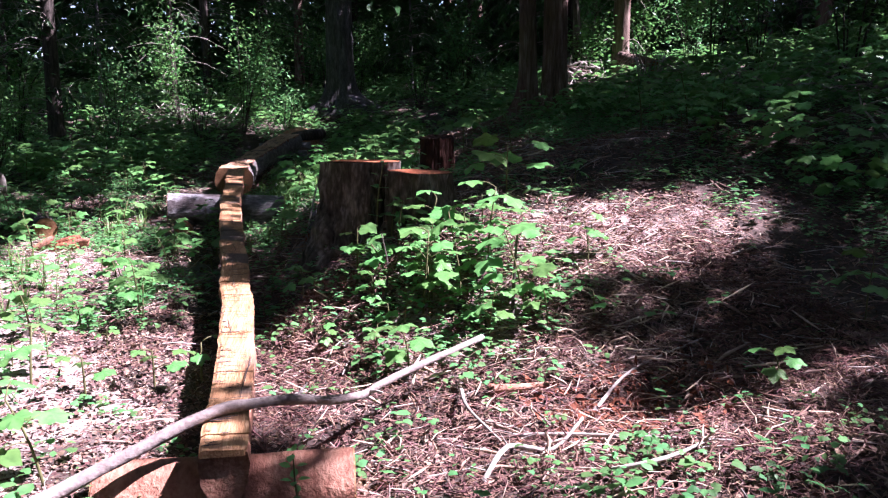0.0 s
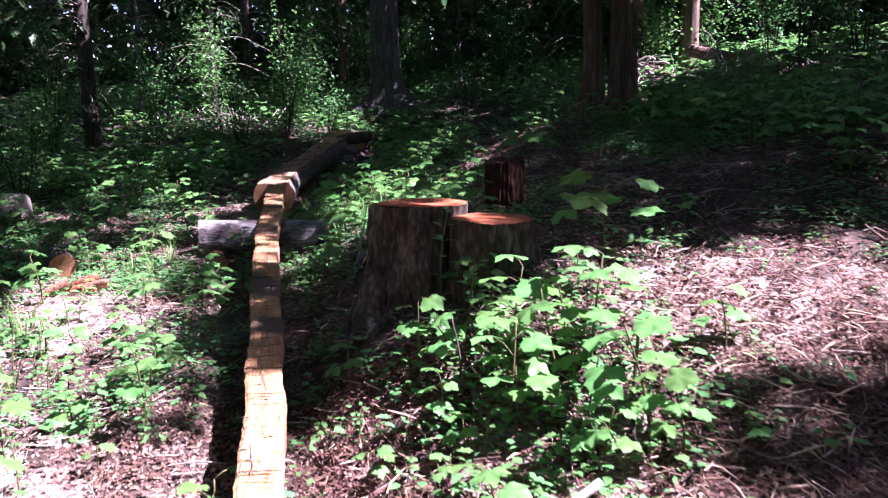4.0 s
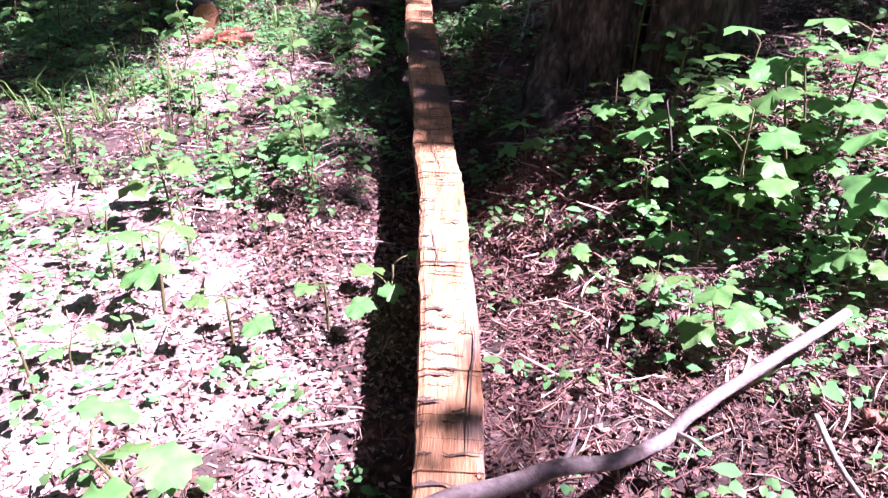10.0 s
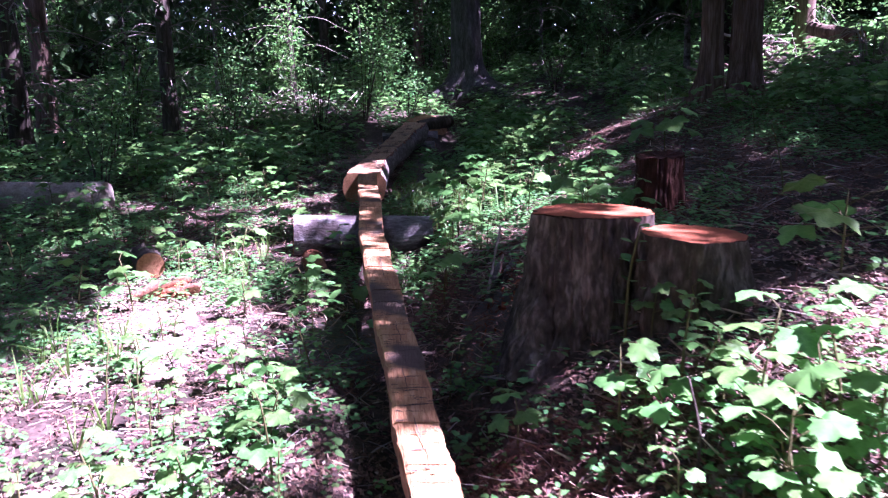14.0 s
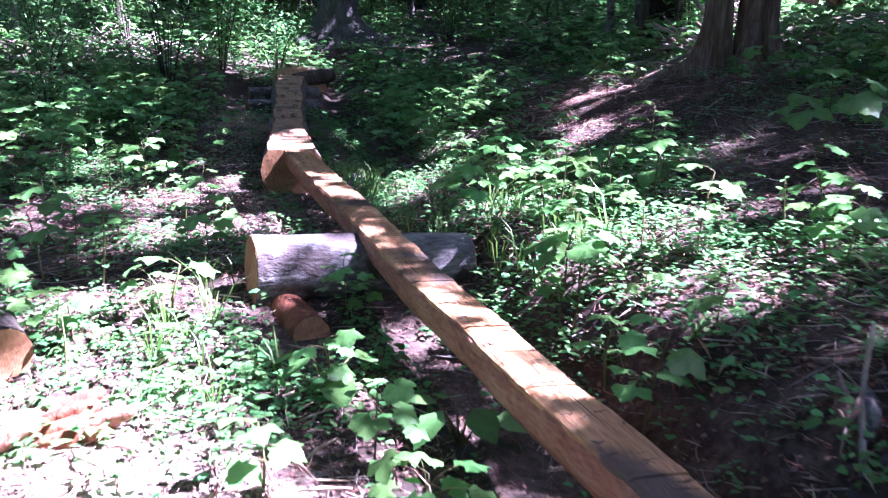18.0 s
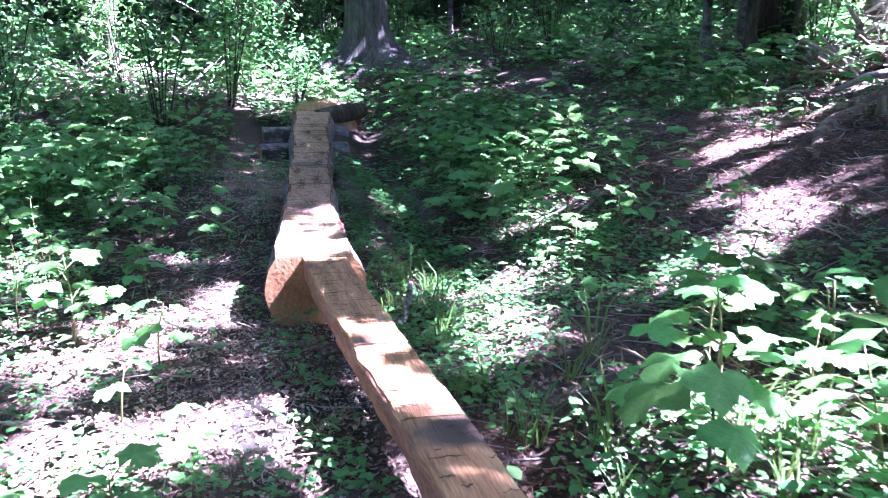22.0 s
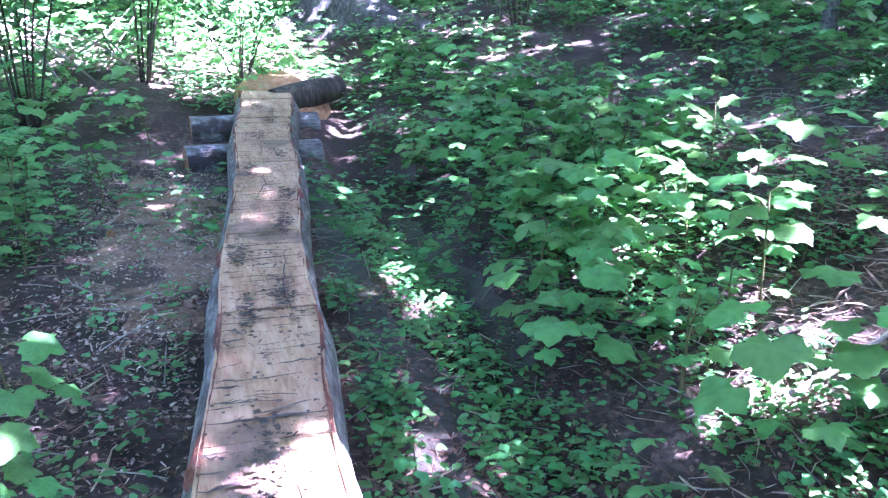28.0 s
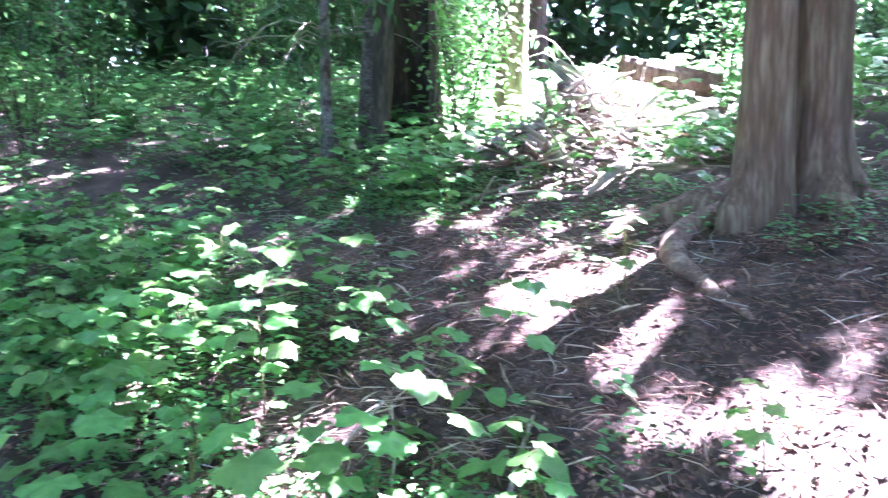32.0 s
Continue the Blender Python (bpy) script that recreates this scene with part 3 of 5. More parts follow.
# ---------------------------------------------------------------- stumps
def stump_stem(root, at, top, r_top, r_base, bark, seed, tilt=(0, 0), flare=(), jag=0.0, face=None):
    sides, n = 150, 22
    v = []
    base = ground_z(*at) - 0.25
    for i in range(n + 1):
        u = i / n
        z = base + (top - base) * u
        for s in range(sides):
            a = 2 * math.pi * s / sides
            r = r_top + (r_base - r_top) * (1 - u) ** 2.2
            for fa, fs in flare:
                r += fs * (1 - u) ** 2 * max(0, math.cos(a - fa)) ** 8
            r *= 1 + 0.09 * noise.noise((math.cos(a) * 2 + seed, math.sin(a) * 2, u * 1.2)) + 0.05 * noise.noise((math.cos(a) * 7 + seed, math.sin(a) * 7, u * 1.5)) + 0.08 * noise.noise((math.cos(a) * 4 - seed, math.sin(a) * 4, u * 7.0)) + 0.06 * noise.noise((math.cos(a) * 15 + seed, math.sin(a) * 15, u * 9.0)) * (1 - 0.6 * u ** 8) - 0.10 * max(0, 0.22 - abs(noise.noise((math.cos(a) * 6.5 + seed, math.sin(a) * 6.5, u * 1.1 + 3)))) * 4 * (1 - 0.5 * u ** 6)
            zz = z + (tilt[0] * math.cos(a) + tilt[1] * math.sin(a)) * r * u
            zz += jag * u ** 3 * (noise.noise((math.cos(a) * 3 + seed, math.sin(a) * 3, 0.5)) + 0.25 * noise.noise((math.cos(a) * 9 + seed, math.sin(a) * 9, 3.5)))
            v.append(Vector((r * math.cos(a), r * math.sin(a), zz)) + Vector((at[0], at[1], 0)) - root.location)
    f = [(i * sides + s, i * sides + (s + 1) % sides, (i + 1) * sides + (s + 1) % sides, (i + 1) * sides + s) for i in range(n) for s in range(sides)]
    stem = mesh_object("stem", v, f, bark, root)
    ring = [v[n * sides + s] for s in range(sides)]
    c = sum(ring, Vector()) / sides
    e, ff = [], []
    for k, q in enumerate((1.0, 0.8, 0.55, 0.3)):
        e += [c + (p - c) * q + Vector((0, 0, 0.004 + 0.012 * noise.noise((p.x * 3 * q, p.y * 3 * q, seed)))) for p in ring]
    e.append(c + Vector((0, 0, 0.004)))
    for k in range(3):
        ff += [(k * sides + s, k * sides + (s + 1) % sides, (k + 1) * sides + (s + 1) % sides, (k + 1) * sides + s) for s in range(sides)]
    ff += [(3 * sides + s, 3 * sides + (s + 1) % sides, 4 * sides) for s in range(sides)]
    if jag:
        e = [p - Vector((0, 0, (1 - ((p - c).to_2d().length / r_top) ** 2) * jag)) for p in e]
    disc("cut_face", e, ff, face or CUT, root, c + Vector((0.04, -0.03, 0)), "" if jag else "flat orange freshly sawn top")
    return stem


st = thing("twin_stump", "freshly cut double stump with orange tops and dark furrowed bark", "stump", (0.6, 4.1, 0.2))
stump_stem(st, (0.55, 4.2), 0.865, 0.285, 0.33, BARK_STUMP, 1.0, (0.0, -0.02), ((3.7, 0.2), (2.6, 0.14), (4.7, 0.12)))
stump_stem(st, (0.92, 3.84), 0.81, 0.23, 0.27, BARK_STUMP, 7.0, (-0.05, 0.0), ((0.1, 0.3), (5.2, 0.06)))
rs = thing("rotten_stump", "crumbling red-brown rotten stump beside the trail", "stump", (1.37, 5.75, 0.6))
stump_stem(rs, (1.37, 5.75), 0.99, 0.155, 0.19, ROTTEN_DARK, 3.0, (0.05, 0.05), ((3.9, 0.08), (5.5, 0.08)), 0.018, ROTTEN_DARK)


# ---------------------------------------------------------------- trees
def trunk_mesh(root, base, lean, r0, height, bark, seed, roots=(), flare=0.6, furrow=0.0):
    n, sides = (60, 110) if furrow else (26, 24)
    v = []
    for i in range(n + 1):
        u = i / n
        h = -0.4 + (height + 0.4) * u ** 1.6
        r = r0 * (1 - 0.75 * max(0, h) / height) + r0 * flare * math.exp(-max(-0.1, h) * 3.0)
        cx, cy = lean[0] * max(0, h), lean[1] * max(0, h)
        for s in range(sides):
            a = 2 * math.pi * s / sides
            rr = r * (1 + 0.07 * noise.noise((math.cos(a) * 3 + seed, math.sin(a) * 3, h * 0.4)))
            if furrow:
                cut = abs(noise.noise((math.cos(a) * 4.5 + seed, math.sin(a) * 4.5, h * 0.55))) + 0.35 * abs(noise.noise((math.cos(a) * 11 + seed, math.sin(a) * 11, h * 2.5)))
                rr += r * furrow * (min(cut, 0.3) - 0.2)
            for ra, rl in roots:
                rr += rl * math.exp(-max(0, h) * 4.5) * max(0, math.cos(a - ra)) ** 10
            v.append((cx + rr * math.cos(a), cy + rr * math.sin(a), h))
    f = [(i * sides + s, i * sides + (s + 1) % sides, (i + 1) * sides + (s + 1) % sides, (i + 1) * sides + s) for i in range(n) for s in range(sides)]
    return mesh_object("trunk", [Vector(p) + base for p in v], f, bark, root)


TREES = []


def tree(x, y, r, height=16, bark=None, lean=(0, 0), roots=(), label="tall conifer with a straight dark furrowed trunk", flare=0.6, furrow=0.0):
    root = thing("tree", label, "tree", (x, y, ground_z(x, y)), "forest trees")
    trunk_mesh(root, Vector((0, 0, 0)), lean, r, height, bark or BARK, x * 3.1 + y, roots, flare, furrow)
    TREES.append((root, x, y, height))
    return root


big_tree = tree(1.35, 22.6, 0.40, 20, BARK_TALL, roots=((-0.3, 1.0), (-0.9, 0.7), (3.6, 0.5)), label="large grey-barked conifer with roots spreading over the bank", furrow=0.35)
twin = tree(4.36, 11.54, 0.20, 18, BARK_RED, roots=((3.9, 0.25), (5.2, 0.2)), label="twin-trunked tree with shaggy reddish bark and thick roots", flare=0.28, furrow=0.45)
trunk_mesh(twin, Vector((-0.40, 0.13, 0)), (-0.025, 0.0), 0.145, 15, BARK_RED, 5.0, ((3.0, 0.2),), 0.3, 0.4)


def root_limb(owner, line, r0, material):
    """A surface root that follows the ground away from a tree."""
    pts = along([(x, y, 0) for x, y in line], 16)
    path = [Vector((p.x, p.y, ground_z(p.x, p.y) + r0 * (0.2 - 0.7 * i / 16))) - owner.location for i, p in enumerate(pts)]
    v, f = tube(path, [r0 * (1 - 0.72 * i / 16) for i in range(17)], 10, 0.2, line[0][0])
    mesh_object("root", v, f, material, owner)


root_limb(twin, [(4.1, 11.75), (3.6, 11.95), (3.22, 11.86), (2.86, 11.5), (2.66, 11.27), (2.48, 11.05)], 0.10, BARK_RED)
root_limb(twin, [(4.15, 11.7), (3.9, 12.1), (3.62, 12.38), (3.4, 12.5)], 0.17, BARK_RED)
root_limb(twin, [(4.45, 11.75), (4.5, 12.2), (4.42, 12.6)], 0.15, BARK_RED)
root_limb(twin, [(4.4, 11.35), (4.45, 10.85), (4.3, 10.3)], 0.06, BARK_RED)
root_limb(big_tree, [(1.65, 22.5), (2.4, 22.5), (3.07, 22.6)], 0.2, BARK_TALL)
root_limb(big_tree, [(1.55, 22.3), (1.9, 21.9), (2.4, 21.7)], 0.16, BARK_TALL)

# ---------------------------------------------------------------- fallen branch
b = thing("fallen_branch", "long crooked pale grey branch lying across the beam", "branch", (0, 1.2, 0.2))
bp = along([(-0.95, 0.80, -0.08), (-0.58, 1.02, 0.03), (-0.26, 1.17, 0.135), (-0.09, 1.25, 0.142), (0.06, 1.345, 0.115), (0.20, 1.42, 0.075), (0.335, 1.53, 0.05), (0.42, 1.62, 0.06), (0.62, 1.77, 0.09), (0.96, 2.02, 0.13)], 54)
v, f = tube([p - b.location for p in bp], [0.025 - 0.010 * i / 54 for i in range(55)], 10, 0.3, 3.0, freq=14)
mesh_object("limb", v, f, BRANCH, b)
for k, turn in ((24, 1.0), (38, -1.0), (47, 1.0)):
    p = bp[k] - b.location
    v, f = tube([p, p + Vector((0.03, 0.05 * turn, 0.02)), p + Vector((0.05, 0.10 * turn, 0.03))], [0.009, 0.006, 0.003], 6)
    mesh_object("twig_stub", v, f, DEADWOOD, b)

# ---------------------------------------------------------------- other logs and sticks
round_log("fallen_log", "pale weathered fallen log in the undergrowth", (-3.95, 10.2, 0.2), (-7.0, 10.4, 0.22), 0.23, 0.25, DEADWOOD, DEADWOOD, 6)
round_log("log_block", "short sawn block of dark-barked wood with orange ends", (-2.5, 7.12, 0.03), (-2.66, 7.5, 0.04), 0.12, 0.125, BARK, WOOD_END, 7, 0.15)
chunk = thing("rotten_block", "crumbling block of red-brown rotten wood in the litter", "rotten wood", (-2.25, 6.6, ground_z(-2.25, 6.6)))
q = random.Random(16)
for i in range(12):
    c = Vector((q.gauss(0, 0.11), q.gauss(0, 0.06), 0.02))
    tip = c + Vector((0.16 + q.gauss(0, 0.05), q.gauss(0, 0.06), q.uniform(0.02, 0.14)))
    v, f = tube(along([c - Vector((0.1, 0, 0.03)), (c + tip) / 2, tip], 6), [0.02, 0.05, 0.058, 0.055, 0.05, 0.042, 0.02], 9, 0.5, i, freq=9, flatten=0.7)
    mesh_object("splinter", v, f, ROTTEN if i % 3 else WOOD_SIDE, chunk)
round_log("landing_log", "dark crooked log leading off the bridge's far end", (-0.02, 18.62, 0.60), (0.70, 19.15, 0.72), 0.155, 0.135, BARK, BARK, 9, mid=(0.34, 18.82, 0.67))
round_log("cut_stick", "short dark sawn stick lying on chips", (-1.38, 15.2, 0.21), (-2.0, 15.5, 0.19), 0.045, 0.045, BARK, WOOD_END, 10)
round_log("pile_log", "reddish peeled log on the brush pile", (6.49, 14.02, 2.33), (6.88, 13.15, 2.12), 0.115, 0.125, BARK_RED, WOOD_END, 11)


# orange sawdust and chips heaped over the far end of the big log
v, f = [], []
for j in range(25):
    for i in range(21):
        u, w = i / 10 - 1, j / 12 - 1
        x, y = 0.12 + 0.52 * u, 19.2 + 0.68 * w
        d = min(1.0, u * u + w * w)
        v.append((x, y, ground_z(x, y) - 0.05 + (0.27 + 0.03 * noise.noise((x * 5, y * 5, 1)) + 0.015 * noise.noise((x * 17, y * 17, 1))) * (1 - d) ** 0.45))
f = [(j * 21 + i, j * 21 + i + 1, j * 21 + i + 22, j * 21 + i + 21) for j in range(24) for i in range(20)]
tagged(mesh_object("sawdust", v, f, SAWDUST), "low heap of orange sawdust at the bridge's far end", "sawdust", kind="stuff")


def stick(label, line, r0, material=None):
    t = thing("stick", label, "stick", line[0], "loose sticks")
    pts = along([Vector(p) - Vector(line[0]) for p in line], 12)
    v, f = tube(pts, [r0 * (1 - 0.5 * i / 12) for i in range(13)], 7, 0.25, line[0][1], freq=9)
    mesh_object("wood", v, f, material or DEADWOOD, t)


def laid(x, y, up=0.02):
    return (x, y, ground_z(x, y) + up)


stick("pale bare stick on the bank", [laid(1.0, 12.38, 0.06), laid(1.2, 12.38, 0.08), laid(1.55, 12.4, 0.1)], 0.016)
stick("thin pale twig on the bank", [laid(0.85, 11.8), laid(1.2, 12.0, 0.1), laid(1.6, 12.4, 0.06)], 0.008)
stick("dark crooked root stick beside the log", [laid(-0.52, 10.6, 0.03), laid(-0.38, 10.85, 0.08), laid(-0.26, 11.25, 0.14)], 0.035, BARK_LOG)
stick("upright dead stick by the stump", [laid(1.2, 2.35, 0), laid(1.22, 2.4, 0.2), laid(1.24, 2.42, 0.42)], 0.012, BARK)
stick("thin dry stick leaning on the slope", [laid(0.15, 5.2, 0), laid(0.2, 5.3, 0.15), laid(0.25, 5.35, 0.32)], 0.012)
slab = thing("splintered_wood", "weathered chunk of grey splintered wood on the bank", "wood chunk", laid(0.2, 5.28))
q = random.Random(3)
for i in range(9):
    c = Vector((q.gauss(0, 0.05), q.gauss(0, 0.05), 0))
    tip = c + Vector((0.12 + q.gauss(0, 0.05), 0.10 + q.gauss(0, 0.04), q.uniform(0.06, 0.17)))
    v, f = tube(along([c - Vector((0, 0, 0.04)), (c + tip) / 2 + Vector((q.gauss(0, 0.02), q.gauss(0, 0.02), 0)), tip], 6), [0.03, 0.032, 0.03, 0.027, 0.021, 0.013, 0.005], 7, 0.4, i, freq=9, flatten=0.4)
    mesh_object("splinter", v, f, BARK_GREY if i % 3 else BARK_RED, slab)
stick("grey stick lying on the trail bank", [laid(1.2, 11.5), laid(1.5, 11.65, 0.04), laid(1.75, 11.75, 0.03)], 0.014)
stick("dead twig across the litter", [laid(1.3, 1.4), laid(1.6, 1.7, 0.03), laid(2.0, 1.8)], 0.009)
stick("dead twig across the litter", [laid(0.9, 1.3), laid(1.15, 1.15, 0.03), laid(1.6, 0.8)], 0.010)
stick("split pale chunk of wood", [laid(0.93, 1.75, 0.02), laid(1.05, 1.72, 0.03), laid(1.2, 1.7, 0.02)], 0.03, WOOD_SIDE)
stick("pale bent root end on the torn bank", [laid(0.72, 0.95, 0.02), laid(0.85, 1.1, 0.07), laid(1.02, 1.08, 0.03), laid(1.2, 1.25, 0.05)], 0.012)
stick("pale bent root end on the torn bank", [laid(1.1, 0.8, 0.02), laid(1.3, 0.72, 0.06), laid(1.55, 0.85, 0.02)], 0.010)
stick("pale bent root end on the torn bank", [laid(0.8, 1.75, 0.05), laid(0.78, 1.5, 0.1), laid(0.86, 1.25, 0.03)], 0.010)
stick("bare dead stem standing in the thicket", [laid(1.05, 2.3, 0), laid(1.02, 2.34, 0.16), laid(1.06, 2.36, 0.36)], 0.007, BARK)
stick("bare dead stem standing in the thicket", [laid(0.55, 2.75, 0), laid(0.58, 2.76, 0.2), laid(0.55, 2.8, 0.4)], 0.006, BARK)
stick("dark rotting branch on the ground", [laid(-2.4, 11.6, 0.02), laid(-2.9, 11.4, 0.05), laid(-3.6, 11.3, 0.03)], 0.04, BARK)

# brush pile on the slope behind the trail
pile = thing("brush_pile", "heap of pale dead branches and splintered wood on the slope", "brush pile", (5.50, 13.83, ground_z(5.50, 13.83)))
q = random.Random(12)
for i in range(170):
    a, d = q.uniform(0, 6.28), abs(q.gauss(0, 0.65))
    c = Vector((d * math.cos(a), d * math.sin(a), 0))
    c.z = ground_z(5.50 + c.x, 13.83 + c.y) - pile.location.z + 0.7 * math.exp(-d * d * 1.2) * q.random() + 0.03
    h, e = q.uniform(0, 6.28), q.gauss(0, 0.42)
    half = Vector((math.cos(h), math.sin(h), e)) * q.uniform(0.15, 0.5)
    r0 = q.uniform(0.006, 0.022) * (1 if i % 9 else 3.2)
    v, f = tube([c - half, c + Vector((q.gauss(0, 0.05), q.gauss(0, 0.05), q.gauss(0, 0.05))), c + half], [r0, r0 * 0.9, r0 * 0.5], 6, 0.3, i)
    mesh_object("branch", v, f, DEADWOOD if i % 4 else BARK_RED, pile)
snag = thing("hollow_snag", "dark hollow dead tree trunk in the woods", "snag", (6.24, 16.70, ground_z(6.24, 16.70)))
v, f = [], []
for i in range(13):
    h = -0.2 + 2.7 * i / 12
    for r0 in (0.42, 0.34):
        for s in range(25):
            a = math.atan2(-0.8, -0.6) + radians(48) + radians(264) * s / 24
            r = (r0 - 0.05 * h) * (1 + 0.25 * noise.noise((math.cos(a) * 2, math.sin(a) * 2, h * 1.3)) + 0.1 * noise.noise((math.cos(a) * 7, math.sin(a) * 7, h)))
            v.append((r * math.cos(a), r * math.sin(a), h + (0.3 * noise.noise((s * 0.4, 3, 1)) if i == 12 else 0)))
for i in range(12):
    for k in range(2):
        for s in range(24):
            b = i * 50 + k * 25 + s
            f.append((b, b + 1, b + 51, b + 50) if k == 0 else (b, b + 50, b + 51, b + 1))
    for s in (0, 24):
        f.append((i * 50 + s, i * 50 + 25 + s, i * 50 + 75 + s, i * 50 + 50 + s))
f += [(600 + s, 601 + s, 626 + s, 625 + s) for s in range(24)]
mesh_object("hollow_shell", v, f, BARK, snag, "dark rotten shell open at the front")
v, f = tube([(-0.1, 0.5, -0.2), (-0.05, 0.5, 1.2), (0.0, 0.55, 3.0), (0.1, 0.5, 5.5)], [0.2, 0.16, 0.14, 0.1], 14, 0.1, 6.0)
mesh_object("side_stem", v, f, BARK_LOG, snag)
# sunny heap of bleached twigs beyond the shrubs
heap = thing("twig_heap", "sunlit heap of bleached dry twigs among shrubs", "brush pile", (-3.0, 20.6, ground_z(-3.0, 20.6)))
for i in range(90):
    c = Vector((q.gauss(0, 0.9), q.gauss(0, 0.35), 0))
    c.z = ground_z(-3.0 + c.x, 20.6 + c.y) - heap.location.z + 0.45 * q.random() * math.exp(-c.x * c.x * 0.5)
    h = q.uniform(0, 6.28)
    half = Vector((math.cos(h), math.sin(h), q.gauss(0, 0.5))) * q.uniform(0.15, 0.55)
    r0 = q.uniform(0.006, 0.022)
    v, f = tube([c - half, c + Vector((q.gauss(0, 0.05), q.gauss(0, 0.05), q.gauss(0, 0.05))), c + half], [r0, r0 * 0.9, r0 * 0.5], 6, 0.3, i)
    mesh_object("branch", v, f, DEADWOOD, heap)
# tangle of grey dead twigs beyond the twin tree
tangle = thing("dead_bush", "tangle of bare pale dead branches", "dead bush", (5.5, 10.4, ground_z(5.5, 10.4)))
for i in range(40):
    a, reach, up = q.uniform(0, 6.28), q.uniform(0.4, 1.1), q.uniform(0.1, 0.8)
    v, f = tube(along([(0.1 * math.cos(a), 0.1 * math.sin(a), 0.0), (reach * 0.5 * math.cos(a), reach * 0.5 * math.sin(a), up), (reach * math.cos(a + 0.4), reach * math.sin(a + 0.4), up * 0.6)], 6), [0.012 - 0.0015 * k for k in range(7)], 5)
    mesh_object("branch", v, f, DEADWOOD, tangle)

# wet mud of the two runnels beside the log
for name, line, width in (("creek_mud", [(0.6, 16.2), (0.55, 15.2), (0.52, 14.3), (0.46, 13.5), (0.15, 12.9)], 0.09), ("creek_mud", [(0.1, 16.8), (-0.08, 15.2), (-0.16, 14.0), (-0.2, 13.1), (-0.15, 12.2)], 0.12)):
    pts = along([(x, y, 0) for x, y in line], 60)
    v = []
    for i, p in enumerate(pts):
        wide = width * (1 + 0.5 * noise.noise((i * 0.4, line[0][0], 0)))
        v += [(p.x + k * wide, p.y, ground_z(p.x + k * wide, p.y) + (0.008 if abs(k) < 1 else -0.004)) for k in (-1, -0.6, -0.2, 0.2, 0.6, 1)]
    f = [(6 * i + k, 6 * i + k + 1, 6 * i + k + 7, 6 * i + k + 6) for i in range(60) for k in range(5)]
    tagged(mesh_object(name, v, f, MUD), "wet black mud in a narrow runnel", "mud", kind="structure")


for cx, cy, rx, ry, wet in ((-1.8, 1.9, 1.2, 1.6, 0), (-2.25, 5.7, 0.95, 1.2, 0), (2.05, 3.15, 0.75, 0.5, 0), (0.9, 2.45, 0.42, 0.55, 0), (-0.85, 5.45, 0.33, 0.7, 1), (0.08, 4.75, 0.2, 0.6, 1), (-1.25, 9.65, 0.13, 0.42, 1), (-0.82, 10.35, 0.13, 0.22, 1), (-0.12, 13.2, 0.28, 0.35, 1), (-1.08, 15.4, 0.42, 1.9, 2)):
    v, f = [(cx, cy, ground_z(cx, cy) + 0.008)], []
    for j in range(1, 7):
        for i in range(36):
            a = i * math.pi / 18
            r = j / 6 * (1 + 0.35 * noise.noise((math.cos(a) * 1.5 + cx, math.sin(a) * 1.5 + cy, 0)) + 0.15 * noise.noise((math.cos(a) * 5 + cx, math.sin(a) * 5, cy)))
            x, y = cx + rx * r * math.cos(a), cy + ry * r * math.sin(a)
            v.append((x, y, ground_z(x, y) + (0.009 if j < 6 else -0.006)))
    f = [(0, 1 + i, 1 + (i + 1) % 36) for i in range(36)]
    f += [(1 + j * 36 + i, 37 + j * 36 + i, 37 + j * 36 + (i + 1) % 36, 1 + j * 36 + (i + 1) % 36) for j in range(5) for i in range(36)]
    if wet == 2:
        tagged(mesh_object("sawdust_ground", v, f, SAWDUST_OLD), "trodden soil strewn with brown sawdust", "soil", kind="structure")
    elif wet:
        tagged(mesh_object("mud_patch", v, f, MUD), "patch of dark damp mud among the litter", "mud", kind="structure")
    else:
        tagged(mesh_object("bare_soil", v, f, DUST), "pale dry trodden soil in the open", "soil", kind="structure")


# ---------------------------------------------------------------- leaf shapes
def palmate(lobes=5, points=26, depth=0.32, cup=0.12):
    """A broad lobed leaf, 1 m across, stalk at the origin, pointing to +y."""
    v = [(0.0, 0.18, 0.02)]
    for i in range(points):
        a = -math.pi + 2 * math.pi * (i + 0.5) / points
        lobe = abs(math.cos(a * lobes / 2 * 0.86))
        r = 0.5 * (1 - depth + depth * lobe ** 0.8) * (0.72 if abs(a) > 2.4 else 1.0) * (1 + 0.06 * (-1) ** i)
        if abs(a) > 2.85:
            r *= 0.35
        x, y = r * math.sin(a), 0.18 + r * math.cos(a) * 1.02
        v.append((x, y, -cup * (x * x + (y - 0.18) ** 2) * 3 + 0.05 * math.sin(a * lobes)))
    return v, [(0, 1 + (i + 1) % points, 1 + i) for i in range(points)]


def oval(width=0.5, bend=0.15):
    """A pointed oval leaf, 1 m long, folded at its rib, pointing to +y."""
    v = [(0, 0, 0), (-width * 0.42, 0.3, 0.05), (0, 0.35, -0.02), (width * 0.42, 0.3, 0.05), (-width * 0.36, 0.65, 0.04 - bend * 0.4), (0, 0.68, -0.03 - bend * 0.4), (width * 0.36, 0.65, 0.04 - bend * 0.4), (0, 1, -bend)]
    return v, [(0, 2, 1), (0, 3, 2), (1, 2, 5, 4), (2, 3, 6, 5), (4, 5, 7), (5, 6, 7)]


